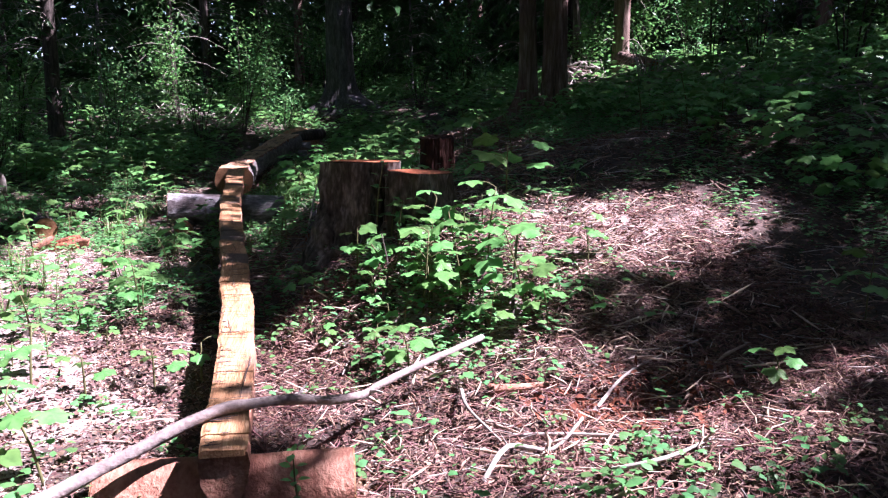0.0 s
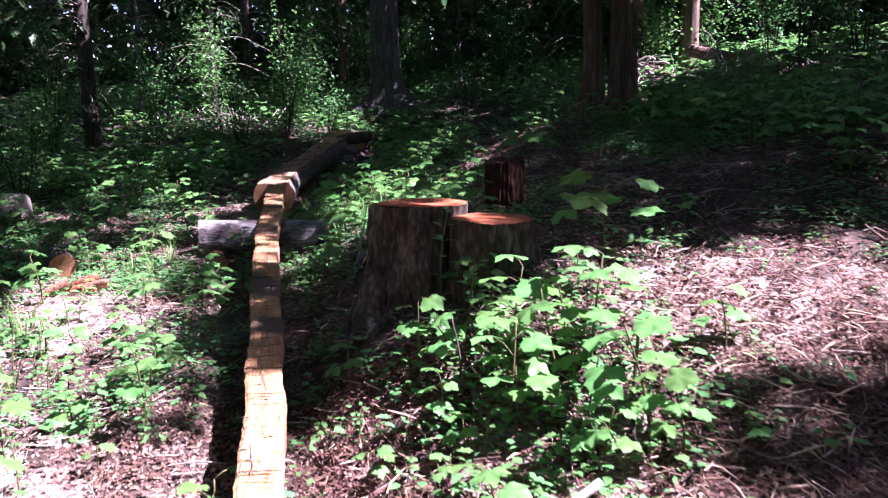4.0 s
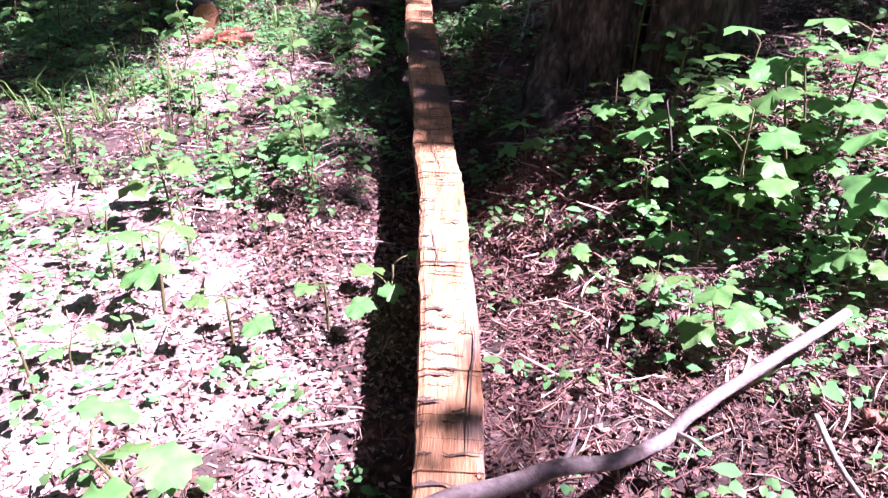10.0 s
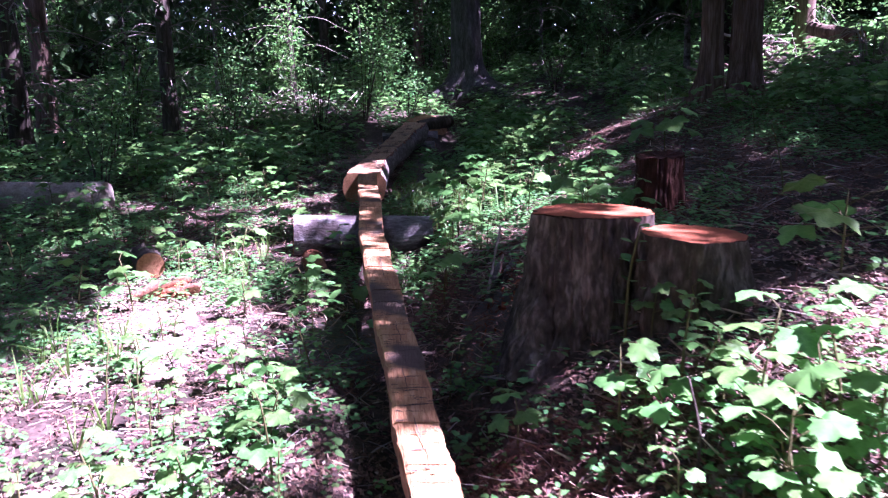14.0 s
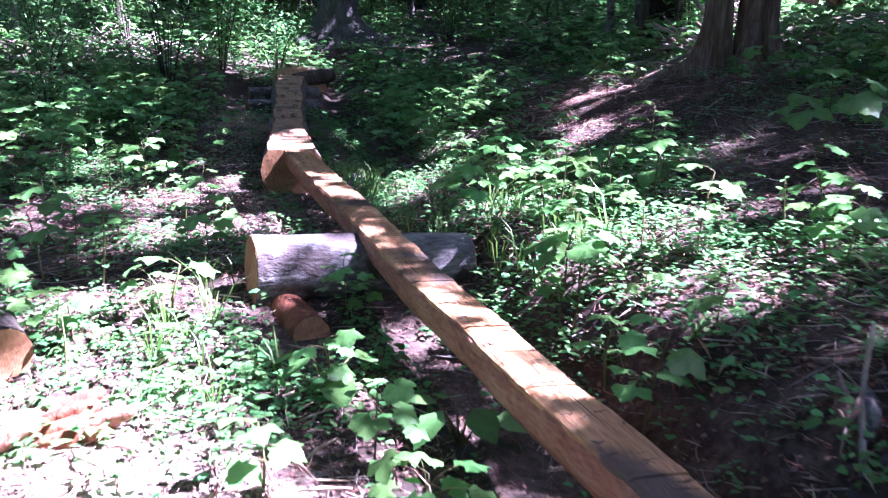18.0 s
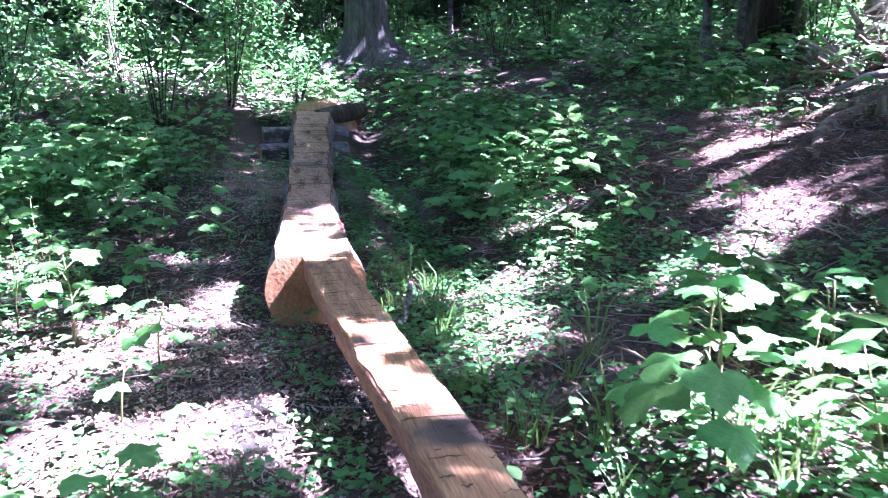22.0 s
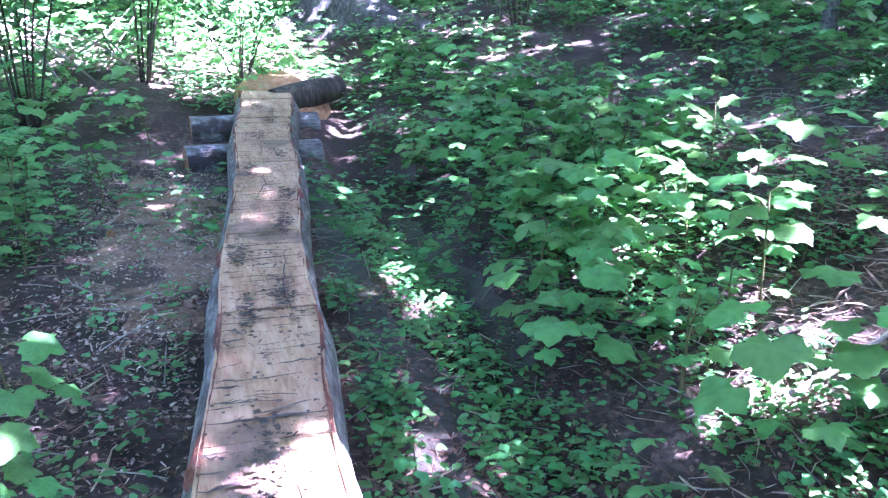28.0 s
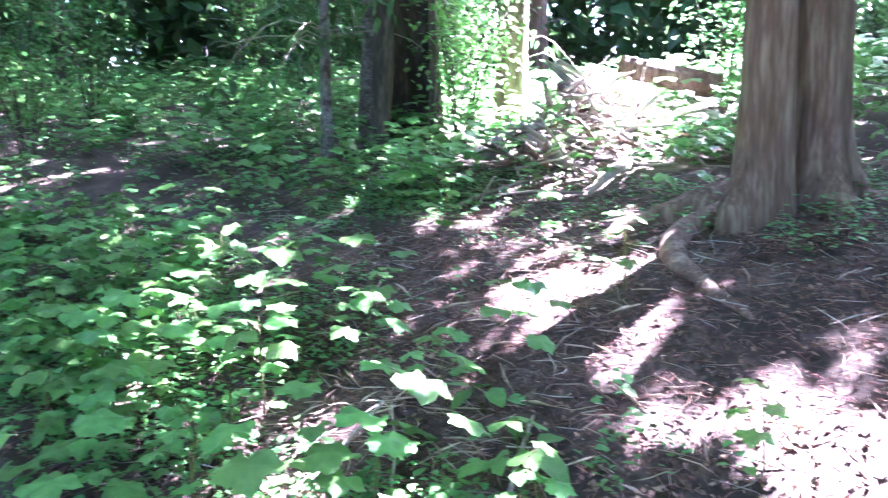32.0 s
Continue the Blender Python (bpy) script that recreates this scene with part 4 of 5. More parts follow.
def joined(shapes):
    """Several (template, yaw, tilt, size, offset) as one template."""
    V, F = [], []
    for (tv, tf), yaw, tilt, size, off in shapes:
        m = pose(*off, 0, 0, 0) @ Matrix.Rotation(yaw, 4, "Z") @ Matrix.Rotation(tilt, 4, "X") @ Matrix.Scale(size, 4)
        b = len(V)
        V += [tuple(m @ Vector(p)) for p in tv]
        F += [tuple(b + i for i in f) for f in tf]
    return V, F


rnd = random.Random(21)
OVAL, OVAL_WIDE = oval(), oval(0.75, 0.1)
PALM, PALM_DEEP = palmate(), palmate(5, 26, 0.45, 0.18)
LOBED = palmate(5, 11, 0.5, 0.15)
HERBS = []
for k in range(6):
    shapes = []
    for i in range(rnd.randint(5, 9)):
        a = rnd.uniform(0, 6.28)
        h = rnd.uniform(0.02, 0.12)
        shapes.append((rnd.choice([OVAL, OVAL_WIDE, LOBED, LOBED]), a, rnd.uniform(-0.2, 0.5), rnd.uniform(0.025, 0.065), (0.04 * math.sin(a) * -1, 0.04 * math.cos(a), h)))
    HERBS.append(joined(shapes))
TUFTS = []
for k in range(3):
    V, F = [], []
    for i in range(9):
        a, r, h = rnd.uniform(0, 6.28), rnd.uniform(0, 0.03), rnd.uniform(0.12, 0.32)
        d = Vector((math.cos(a), math.sin(a), 0))
        side = Vector((-d.y, d.x, 0)) * 0.004
        p0, p1, p2 = d * r, d * (r + 0.25 * h) + Vector((0, 0, 0.65 * h)), d * (r + 0.7 * h) + Vector((0, 0, h * 0.9))
        b = len(V)
        V += [tuple(p) for p in (p0 - side, p0 + side, p1 - side, p1 + side, p2)]
        F += [(b, b + 1, b + 3, b + 2), (b + 2, b + 3, b + 4)]
    TUFTS.append((V, F))
FLAKES = [([(-0.5, -0.3, 0), (0.4, -0.4, 0.1), (0.5, 0.35, 0.0), (-0.3, 0.45, 0.16)], [(0, 1, 2), (0, 2, 3)]),
          ([(-0.6, 0, 0), (0, -0.35, 0.12), (0.6, 0, 0), (0, 0.35, 0.12)], [(0, 1, 2), (0, 2, 3)]),
          ([(-0.8, -0.15, 0), (0.8, -0.1, 0.1), (0.7, 0.15, 0.12), (-0.7, 0.12, 0.02)], [(0, 1, 2, 3)])]
TWIG = [([(-0.5, -0.012, 0), (-0.5, 0.012, 0), (-0.5, 0, 0.02), (0.0, -0.01, 0.03), (0.0, 0.012, 0.03), (0.0, 0, 0.05), (0.5, -0.006, 0.0), (0.5, 0.006, 0), (0.5, 0, 0.01)],
         [(0, 1, 4, 3), (1, 2, 5, 4), (2, 0, 3, 5), (3, 4, 7, 6), (4, 5, 8, 7), (5, 3, 6, 8)]),
        ([(-0.5, -0.01, 0), (-0.5, 0.01, 0), (-0.5, 0, 0.02), (0.1, 0.10, 0.02), (0.1, 0.12, 0.02), (0.1, 0.11, 0.04), (0.5, 0.02, 0.05), (0.5, 0.03, 0.05), (0.5, 0.025, 0.06)],
         [(0, 1, 4, 3), (1, 2, 5, 4), (2, 0, 3, 5), (3, 4, 7, 6), (4, 5, 8, 7), (5, 3, 6, 8)])]


def trail_x(y):
    return table(y, (-4, 3.4), (3.5, 2.35), (6, 2.3), (9, 2.45), (12, 2.6), (14.2, 3.05), (19, 3.4), (30, 5.0))


def cover(x, y):
    """How densely small plants grow at a place, 0 to 1."""
    d = 0.42 + 1.1 * noise.noise((x * 0.9, y * 0.9, 2.0))
    if y < 6:
        d *= 0.75
    d *= 1 - 0.95 * math.exp(-(((x - trail_x(y)) / 0.65) ** 2))
    d *= 1 - 0.97 * math.exp(-(((x - 2.5) / 1.35) ** 4 + ((y - 11.5) / 1.7) ** 4))
    d *= 1 - 0.85 * math.exp(-(((x + 2.15) / 0.6) ** 2 + ((y - 5.9) / 0.8) ** 2))
    d *= 1 - 0.85 * math.exp(-(((x - 2.6) / 1.2) ** 2 + ((y - 1.5) / 1.6) ** 2))
    d *= 1 - 0.93 * math.exp(-(((x + 1.7) / 1.15) ** 4 + ((y - 1.5) / 1.5) ** 4))
    d *= 1 - 0.85 * math.exp(-(((x + 1.3) / 0.55) ** 2 + ((y - 9.9) / 1.4) ** 2))
    d *= 1 - 0.75 * math.exp(-(((x - 1.7) / 1.1) ** 2 + ((y - 0.9) / 1.4) ** 2))
    d *= 1 - 0.9 * math.exp(-(((x + 0.45) / 0.45) ** 2)) * (1 - smooth(5.5, 7, y))
    d *= 1 - 0.85 * math.exp(-(((x - (0.125 * (y - 10.9) - 1.75)) / 0.75) ** 4)) * smooth(9.0, 10.5, y) * (1 - smooth(17.5, 19, y))
    d *= 1 - 0.9 * math.exp(-(((x - 0.2) / 0.5) ** 2 + ((y - 1.6) / 0.9) ** 2))
    d *= 1 - 0.9 * math.exp(-(((x + 0.85) / 0.4) ** 2 + ((y - 5.6) / 0.8) ** 2))
    if (y > 9 and 0.7 < x < 1.3) or (y > 13 and 0.7 < x < 2.0):
        d = max(d, 0.6)
    if 11.5 < y < 17 and -0.35 < x < 0.7:
        d = max(d, 0.75)
        if abs(x - 0.54) < 0.11 or abs(x + 0.12) < 0.1:
            d = 0.05
    d = max(d, 0.75 * math.exp(-(((x - 0.95) / 0.5) ** 2 + ((y - 2.6) / 0.6) ** 2)))
    d *= 1 - 0.85 * math.exp(-(((x - 4.7) / 1.4) ** 4 + ((y - 13.1) / 1.0) ** 4))
    return max(0.0, min(1.0, d))


def blocked(x, y):
    """True where a log or stump stands."""
    if 0.9 < y < 11.0 and abs(x - beam_line(y)[0]) < 0.13:
        return True
    if 10.8 < y < 18.8 and abs(x - log_line(y)[0]) < 0.3:
        return True
    return math.hypot(x - 0.6, y - 4.25) < 0.42 or math.hypot(x - 0.97, y - 3.95) < 0.3 or (abs(y - 8.1) < 0.25 and -1.45 < x < -0.05) or (17.2 < y < 18.9 and -1.3 < x < 0.6) or (7.0 < y < 8 and -1.4 < x < -0.95) or math.hypot(x - 1.29, y - 5.65) < 0.3


def sprinkle(count, box, keep, make, free=False):
    r = random.Random(count)
    out = []
    tries = 0
    while len(out) < count and tries < count * 12:
        tries += 1
        x, y = r.uniform(box[0], box[2]), r.uniform(box[1], box[3])
        if r.random() < keep(x, y) and (free or not blocked(x, y)):
            out.append(make(r, x, y))
    return out


def flat_place(low, high, tilt, lift=0.0):
    def make(r, x, y):
        return (x, y, ground_z(x, y) + lift * (0.25 + r.random()), r.uniform(0, 6.28), r.gauss(0, tilt), r.gauss(0, tilt), r.uniform(low, high))
    return make


near_box = (-4.2, -0.8, 5.2, 15.5)
far_box = (-9, 14.5, 11, 27)
ob = scatter("ground_herbs", HERBS, sprinkle(13000, near_box, cover, flat_place(0.55, 1.25, 0.15)) + sprinkle(5500, far_box, lambda x, y: 0.2 + cover(x, y), flat_place(1.2, 2.4, 0.2)) + sprinkle(1800, (-9, 7, -4, 14.5), lambda x, y: 0.5, flat_place(1.2, 2.2, 0.2)), HERB)
tagged(ob, "low green herbs and seedlings over the forest floor", "ground cover", kind="stuff")
ob = scatter("leaf_litter", FLAKES[:2], sprinkle(105000, (-4.0, -1.0, 4.8, 14.2), lambda x, y: 0.5 + 0.5 * noise.noise((x, y, 7)), flat_place(0.007, 0.030, 0.4, 0.012), True) + sprinkle(30000, (-1.2, 0.3, 2.8, 3.7), lambda x, y: 0.6 + 0.5 * noise.noise((x * 2, y * 2, 3)), flat_place(0.006, 0.028, 0.5, 0.02), True), LITTER)
tagged(ob, "dry brown dead leaves and bark flakes on the ground", "leaf litter", kind="stuff")
SLIVERS = [([(-0.5, -w, 0), (-0.5, w, 0), (-0.5, 0, 1.5 * w), (0.0, c - w, 0.04), (0.0, c + w, 0.04), (0.0, c, 0.04 + 1.5 * w), (0.5, 0, u)],
            [(0, 1, 4, 3), (1, 2, 5, 4), (2, 0, 3, 5), (3, 4, 6), (4, 5, 6), (5, 3, 6)]) for w, c, u in ((0.02, 0.1, 0.0), (0.03, -0.06, 0.08), (0.012, 0.16, 0.05))]


def stringy(x, y):
    """Thickest on the bare banks and beside the trail."""
    d = 0.3 + 0.4 * noise.noise((x * 1.2, y * 1.2, 5))
    d += 0.6 * math.exp(-(((x - 1.9) / 1.0) ** 2 + ((y - 1.3) / 1.3) ** 2)) + 0.6 * math.exp(-(((x - 0.5) / 0.7) ** 2 + ((y - 5.3) / 0.9) ** 2)) + 0.5 * math.exp(-(((x - 2.4) / 1.1) ** 2 + ((y - 12) / 1.4) ** 2))
    return d


ob = scatter("stringy_debris", SLIVERS, sprinkle(70000, (-3.6, -0.8, 4.6, 14.2), stringy, flat_place(0.025, 0.11, 0.3, 0.02), True) + sprinkle(16000, (-0.3, 0.3, 2.8, 3.4), lambda x, y: 0.7, flat_place(0.03, 0.12, 0.35, 0.03), True), NEEDLES)
tagged(ob, "stringy red-brown bark shreds and needles on the soil", "bark debris", kind="stuff")


ob = scatter("rotten_wood_bits", FLAKES + SLIVERS, sprinkle(7000, (-0.2, 0.6, 2.4, 6.2), lambda x, y: max(math.exp(-(((x - 1.45) / 0.3) ** 2 + ((y - 1.4) / 0.28) ** 2)), 0.7 * math.exp(-(((x - 0.55) / 0.3) ** 2 + ((y - 4.9) / 0.45) ** 2)), 0.5 * math.exp(-(((x - 1.2) / 0.25) ** 2 + ((y - 5.45) / 0.3) ** 2))),
             flat_place(0.01, 0.045, 0.5, 0.03), True), ROTTEN)
tagged(ob, "crumbled dark red rotten wood on the bank", "rotten wood", kind="stuff")


def strawy(x, y):
    """Pale dry stalks and root ends on the sunny mound and the torn banks."""
    d = 0.9 * math.exp(-(((x - 1.5) / 0.9) ** 2 + ((y - 2.7) / 0.9) ** 2)) + 0.6 * math.exp(-(((x - 1.2) / 0.8) ** 2 + ((y - 1.2) / 0.7) ** 2)) + 0.5 * math.exp(-(((x - 0.6) / 0.6) ** 2 + ((y - 5.6) / 1.0) ** 2))
    d += 0.5 * math.exp(-(((x + 1.9) / 0.7) ** 2 + ((y - 6.4) / 0.9) ** 2)) + 0.5 * math.exp(-(((x - 1.6) / 0.8) ** 2 + ((y - 12.2) / 0.9) ** 2)) + 0.35 * math.exp(-(((x - 0.4) / 0.5) ** 2 + ((y - 8.3) / 1.3) ** 2))
    return min(1.0, d + 0.04)


STALKS = [([(x, y * 0.3, z * 0.6) if abs(y) < 0.05 else (x, y, z) for x, y, z in tv], tf) for tv, tf in SLIVERS]
ob = scatter("dry_straw", STALKS, sprinkle(3800, (-3.2, 0.2, 3.6, 14.0), strawy, flat_place(0.05, 0.22, 0.28, 0.04), True), STRAW)
tagged(ob, "pale dry stalks and root ends strewn over the banks", "straw", kind="stuff")


def chip_zone(x, y):
    a = math.exp(-(((x + 1.5) / 1.0) ** 2 + ((y - 1.5) / 1.6) ** 2))
    b = math.exp(-(((x + 1.25) / 0.6) ** 2 + ((y - 10.1) / 1.3) ** 2))
    c = math.exp(-(((x - 1.7) / 0.7) ** 2 + ((y - 3.0) / 1.1) ** 2)) * 0.7
    d = math.exp(-(((x + 1.1) / 0.5) ** 2 + ((y - 15.5) / 2.5) ** 2)) * 0.9
    e = math.exp(-(((x + 2.15) / 0.65) ** 2 + ((y - 5.9) / 1.0) ** 2))
    return min(1.0, a + b + c + d + e)


ob = scatter("wood_chips", FLAKES, sprinkle(44000, (-3.6, -1.0, 3.6, 17.5), chip_zone, flat_place(0.006, 0.026, 0.4, 0.012), True), CHIPS)
tagged(ob, "pale axe chips and sawdust scattered round the bridge", "wood chips", kind="stuff")
ob = scatter("twigs", TWIG, sprinkle(6000, (-4.2, -1.0, 6.0, 16), lambda x, y: 0.6, flat_place(0.06, 0.30, 0.16, 0.02)), DEADWOOD)
tagged(ob, "thin dry twigs lying over the forest floor", "twigs", kind="stuff")


ob = scatter("fallen_branches", TWIG, sprinkle(650, (4.6, 3.5, 10, 11), lambda x, y: 0.25 + 0.7 * math.exp(-(((x - 6.0) / 1.2) ** 2 + ((y - 8.5) / 2.2) ** 2)), flat_place(0.25, 0.8, 0.4, 0.16)), DEADWOOD)
tagged(ob, "tangle of pale dead branches over the slope", "branches", kind="stuff")


def grassy(x, y):
    return min(1.0, math.exp(-(((x + 1.65) / 0.3) ** 2 + ((y - 7.6) / 0.6) ** 2)) + math.exp(-(((x + 0.25) / 0.25) ** 2 + ((y - 11.2) / 0.7) ** 2)) + 0.9 * math.exp(-(((x - 0.0) / 0.35) ** 2 + ((y - 8.5) / 1.2) ** 2))
               + 0.5 * math.exp(-(((x + 2.4) / 0.5) ** 2 + ((y - 4.5) / 0.8) ** 2)))


ob = scatter("grass_tufts", TUFTS, sprinkle(420, (-4, 0, 4, 16), grassy, flat_place(0.6, 1.2, 0.1)), GRASS)
tagged(ob, "thin green grass tufts beside the logs", "grass", kind="stuff")


# ---------------------------------------------------------------- broad-leaved plants
def leaf_mesh(name, template, size, material):
    me = bpy.data.meshes.new(name)
    me.from_pydata([tuple(c * size for c in p) for p in template[0]], [], template[1])
    me.polygons.foreach_set("use_smooth", [True] * len(me.polygons))
    me.materials.append(material)
    me.update()
    return me


LEAVES = [leaf_mesh("leaf", t, 1.0, LEAF) for t in (PALM, PALM_DEEP)]
SMALL = leaf_mesh("leaf", OVAL_WIDE, 1.0, HERB)


def plant(seed, height, leaf_size, count, kind="palm"):
    """One plant at the origin: a stem and its single leaves."""
    r = random.Random(seed)
    root = thing("leafy_plant", "broad-leaved green plant with lobed leaves" if kind == "palm" else "slender green shoot with paired oval leaves", "plant", group="plants on the forest floor")
    bend = r.uniform(-0.2, 0.2) * height
    V, F = [], []

    def add(path, r0, r1):
        b = len(V)
        v, f = tube(path, [r0 + (r1 - r0) * i / (len(path) - 1) for i in range(len(path))], 5)
        V.extend(v)
        F.extend(tuple(b + i for i in q) for q in f)

    stem = along([(0, 0, -0.05), (bend * 0.3, 0, height * 0.5), (bend, bend * 0.4, height)], 6)
    add(stem, 0.005 + 0.004 * height, 0.003)
    for i in range(count):
        if kind == "palm":
            u = 0.45 + 0.55 * (i + 1) / count
            a = i * 2.4 + r.uniform(-0.4, 0.4)
            reach = leaf_size * r.uniform(0.45, 0.95) * (1.25 - 0.5 * u)
            tilt = r.uniform(-0.5, 0.15)
            size = leaf_size * r.uniform(0.7, 1.15)
        else:
            u = 0.15 + 0.85 * (i // 2 + 1) / ((count + 1) // 2)
            a = (i % 2) * math.pi + (i // 2) * 1.57 + r.uniform(-0.2, 0.2)
            reach, tilt, size = 0.012, r.uniform(-0.1, 0.5), leaf_size * r.uniform(0.8, 1.1)
        p = stem[min(6, int(u * 6))]
        d = Vector((-math.sin(a), math.cos(a), 0))
        q = p + d * reach + Vector((0, 0, reach * 0.35))
        if kind == "palm":
            add([p, (p + q) / 2 + Vector((0, 0, reach * 0.1)), q], 0.0025, 0.0018)
        leaf = new("leaf", r.choice(LEAVES) if kind == "palm" else SMALL)
        leaf.parent = root
        leaf.matrix_local = Matrix.Translation(q) @ Matrix.Rotation(a, 4, "Z") @ Matrix.Rotation(tilt, 4, "X") @ Matrix.Rotation(r.uniform(-0.3, 0.3), 4, "Y") @ Matrix.Scale(size, 4)
    mesh_object("stem", V, F, STEM, root)
    return root


BROAD = leaf_mesh("leaf", oval(0.8, 0.12), 1.0, LEAF)


def rosette(seed, size, count):
    """A low plant with broad oval leaves rising from its foot."""
    q = random.Random(seed)
    root = thing("broad_leaf_plant", "low plant with large pale oval leaves", "plant", group="plants on the forest floor")
    V, F = [], []
    for i in range(count):
        a, rise = i * 2.4 + q.uniform(-0.3, 0.3), q.uniform(0.5, 1.1)
        d = Vector((-math.sin(a), math.cos(a), 0))
        tip = d * size * 0.6 * q.uniform(0.7, 1.1) + Vector((0, 0, size * rise))
        b = len(V)
        v, f = tube([(0, 0, -0.03), tip * 0.5 + Vector((0, 0, 0.02)), tip], [0.006, 0.005, 0.003], 5)
        V += v
        F += [tuple(b + j for j in g) for g in f]
        leaf = new("leaf", BROAD)
        leaf.parent = root
        leaf.matrix_local = Matrix.Translation(tip) @ Matrix.Rotation(a, 4, "Z") @ Matrix.Rotation(q.uniform(-0.5, 0.5), 4, "X") @ Matrix.Rotation(q.uniform(-0.3, 0.3), 4, "Y") @ Matrix.Scale(size * q.uniform(0.8, 1.2), 4)
    mesh_object("stem", V, F, STEM, root)
    return root


first = rosette(3, 0.19, 5)
first.matrix_basis = pose(-1.16, 6.85, ground_z(-1.16, 6.85))
for x, y, yaw, size in ((-0.72, 6.3, 70, 1.0), (0.6, 8.35, 140, 1.0), (0.95, 8.6, 20, 1.2), (1.25, 8.2, 200, 1.0), (1.35, 9.2, 90, 1.1), (1.75, 12.0, 30, 0.7), (1.5, 11.65, 250, 0.8)):
    copy_thing(first, pose(x, y, ground_z(x, y), 0, 0, yaw)).scale = (size,) * 3


def set_down(x, y, yaw=0.0, size=1.0):
    return pose(x, y, ground_z(x, y), 0, 0, yaw) @ Matrix.Scale(size, 4)


MOTHERS = [plant(1, 0.34, 0.15, 6), plant(2, 0.22, 0.12, 4), plant(3, 0.45, 0.17, 8), plant(4, 0.28, 0.055, 12, "pair"), plant(5, 0.16, 0.10, 3), plant(6, 0.4, 0.05, 16, "pair"), plant(9, 0.30, 0.22, 7), plant(10, 0.42, 0.24, 9), plant(12, 0.40, 0.27, 6)]
SPOTS = [(1.5, 3.66, 8, 1.0), (0.85, 2.95, 2, 1.0), (1.15, 2.75, 2, 1.1), (0.70, 3.30, 3, 1.2), (0.62, 3.80, 5, 1.3), (-1.25, 4.50, 0, 0.9),
         (-0.87, 3.30, 0, 1.0), (-1.10, 6.15, 0, 1.0), (-2.70, 9.45, 2, 1.0), (-2.30, 6.05, 0, 1.2), (-1.40, 3.00, 0, 1.0), (-1.20, 2.30, 1, 1.3), (-0.90, 2.10, 4, 1.2), (-0.62, 2.25, 4, 1.2), (-0.95, 3.70, 1, 1.1), (-0.42, 2.40, 4, 1.3),
         (0.10, 3.50, 1, 1.0), (0.60, 2.05, 1, 1.1), (-1.85, 7.65, 1, 1.5), (-1.15, 6.80, 1, 1.2), (0.10, 7.15, 0, 1.2), (0.65, 6.85, 2, 0.9)]
SPOTS += [(0.35, 8.85, 2, 1.1), (0.50, 9.15, 0, 1.2), (0.75, 12.65, 2, 0.9), (1.40, 13.05, 2, 1.1), (-1.50, 12.85, 0, 1.1), (1.90, 12.85, 2, 0.95), (1.40, 11.55, 1, 1.2), (1.25, 10.65, 4, 1.2), (3.20, 12.15, 1, 1.0), (1.00, 7.85, 2, 1.0), (1.65, 9.05, 2, 1.0)]
SPOTS += [(1.08, 5.42, 0, 1.0), (0.89, 5.75, 6, 1.0), (0.50, 4.72, 6, 0.8), (0.05, 8.45, 7, 1.1), (0.13, 7.05, 7, 0.8), (0.85, 9.45, 7, 1.0), (-1.95, 7.85, 6, 0.7), (-1.7, 10.36, 0, 1.0), (-1.81, 9.8, 1, 1.1), (-1.51, 12.42, 0, 1.0), (-1.84, 11.45, 0, 0.9), (0.68, 13.8, 2, 1.0), (0.9, 14.5, 2, 1.0), (1.2, 15.2, 2, 1.0), (1.75, 2.71, 0, 0.8), (1.6, 2.2, 4, 1.0), (2.02, 3.8, 4, 0.8), (2.0, 7.6, 7, 1.2), (-1.0, 5.75, 6, 0.8), (1.72, 12.2, 2, 0.8), (2.75, 11.9, 4, 1.4), (1.8, 10.85, 0, 0.8), (2.0, 1.15, 1, 0.8), (1.35, 2.2, 0, 0.8), (2.15, 4.1, 1, 0.8)]
q = random.Random(8)
for i in range(26):  # the thicket of young shoots before the stump
    SPOTS.append((q.gauss(0.75, 0.28), q.gauss(2.78, 0.3), q.choice((0, 0, 1, 1, 4, 3)), q.uniform(0.6, 0.9)))
for i in range(34):  # leafy growth between beam and clearing
    SPOTS.append((q.gauss(-1.35, 0.33), q.gauss(3.4, 1.0), q.choice((1, 1, 4, 4, 3, 5)), q.uniform(0.55, 0.95)))
for i in range(16):  # sunlit weeds at the far end of the bridge
    SPOTS.append((q.gauss(0.0, 0.4), q.gauss(20.5, 0.45), q.choice((0, 1, 2)), q.uniform(0.9, 1.3)))
for i in range(40):  # leafy edge along the soft ground beside the big log
    y = q.uniform(11.5, 18.5)
    SPOTS.append((-1.0 + 0.1 * (y - 11) - q.uniform(0.9, 2.2), y, q.choice((0, 0, 1, 2, 3, 5)), q.uniform(0.8, 1.2)))
for i, mother in enumerate(MOTHERS):
    x, y, _, size = next(s for s in SPOTS if s[2] == i)
    mother.matrix_basis = set_down(x, y, i * 57, size)
done = set()
for x, y, k, size in SPOTS:
    if k not in done:
        done.add(k)
        continue
    copy_thing(MOTHERS[k], pose(x, y, ground_z(x, y), 0, 0, x * 777 % 360)).scale = (size,) * 3
r = random.Random(77)


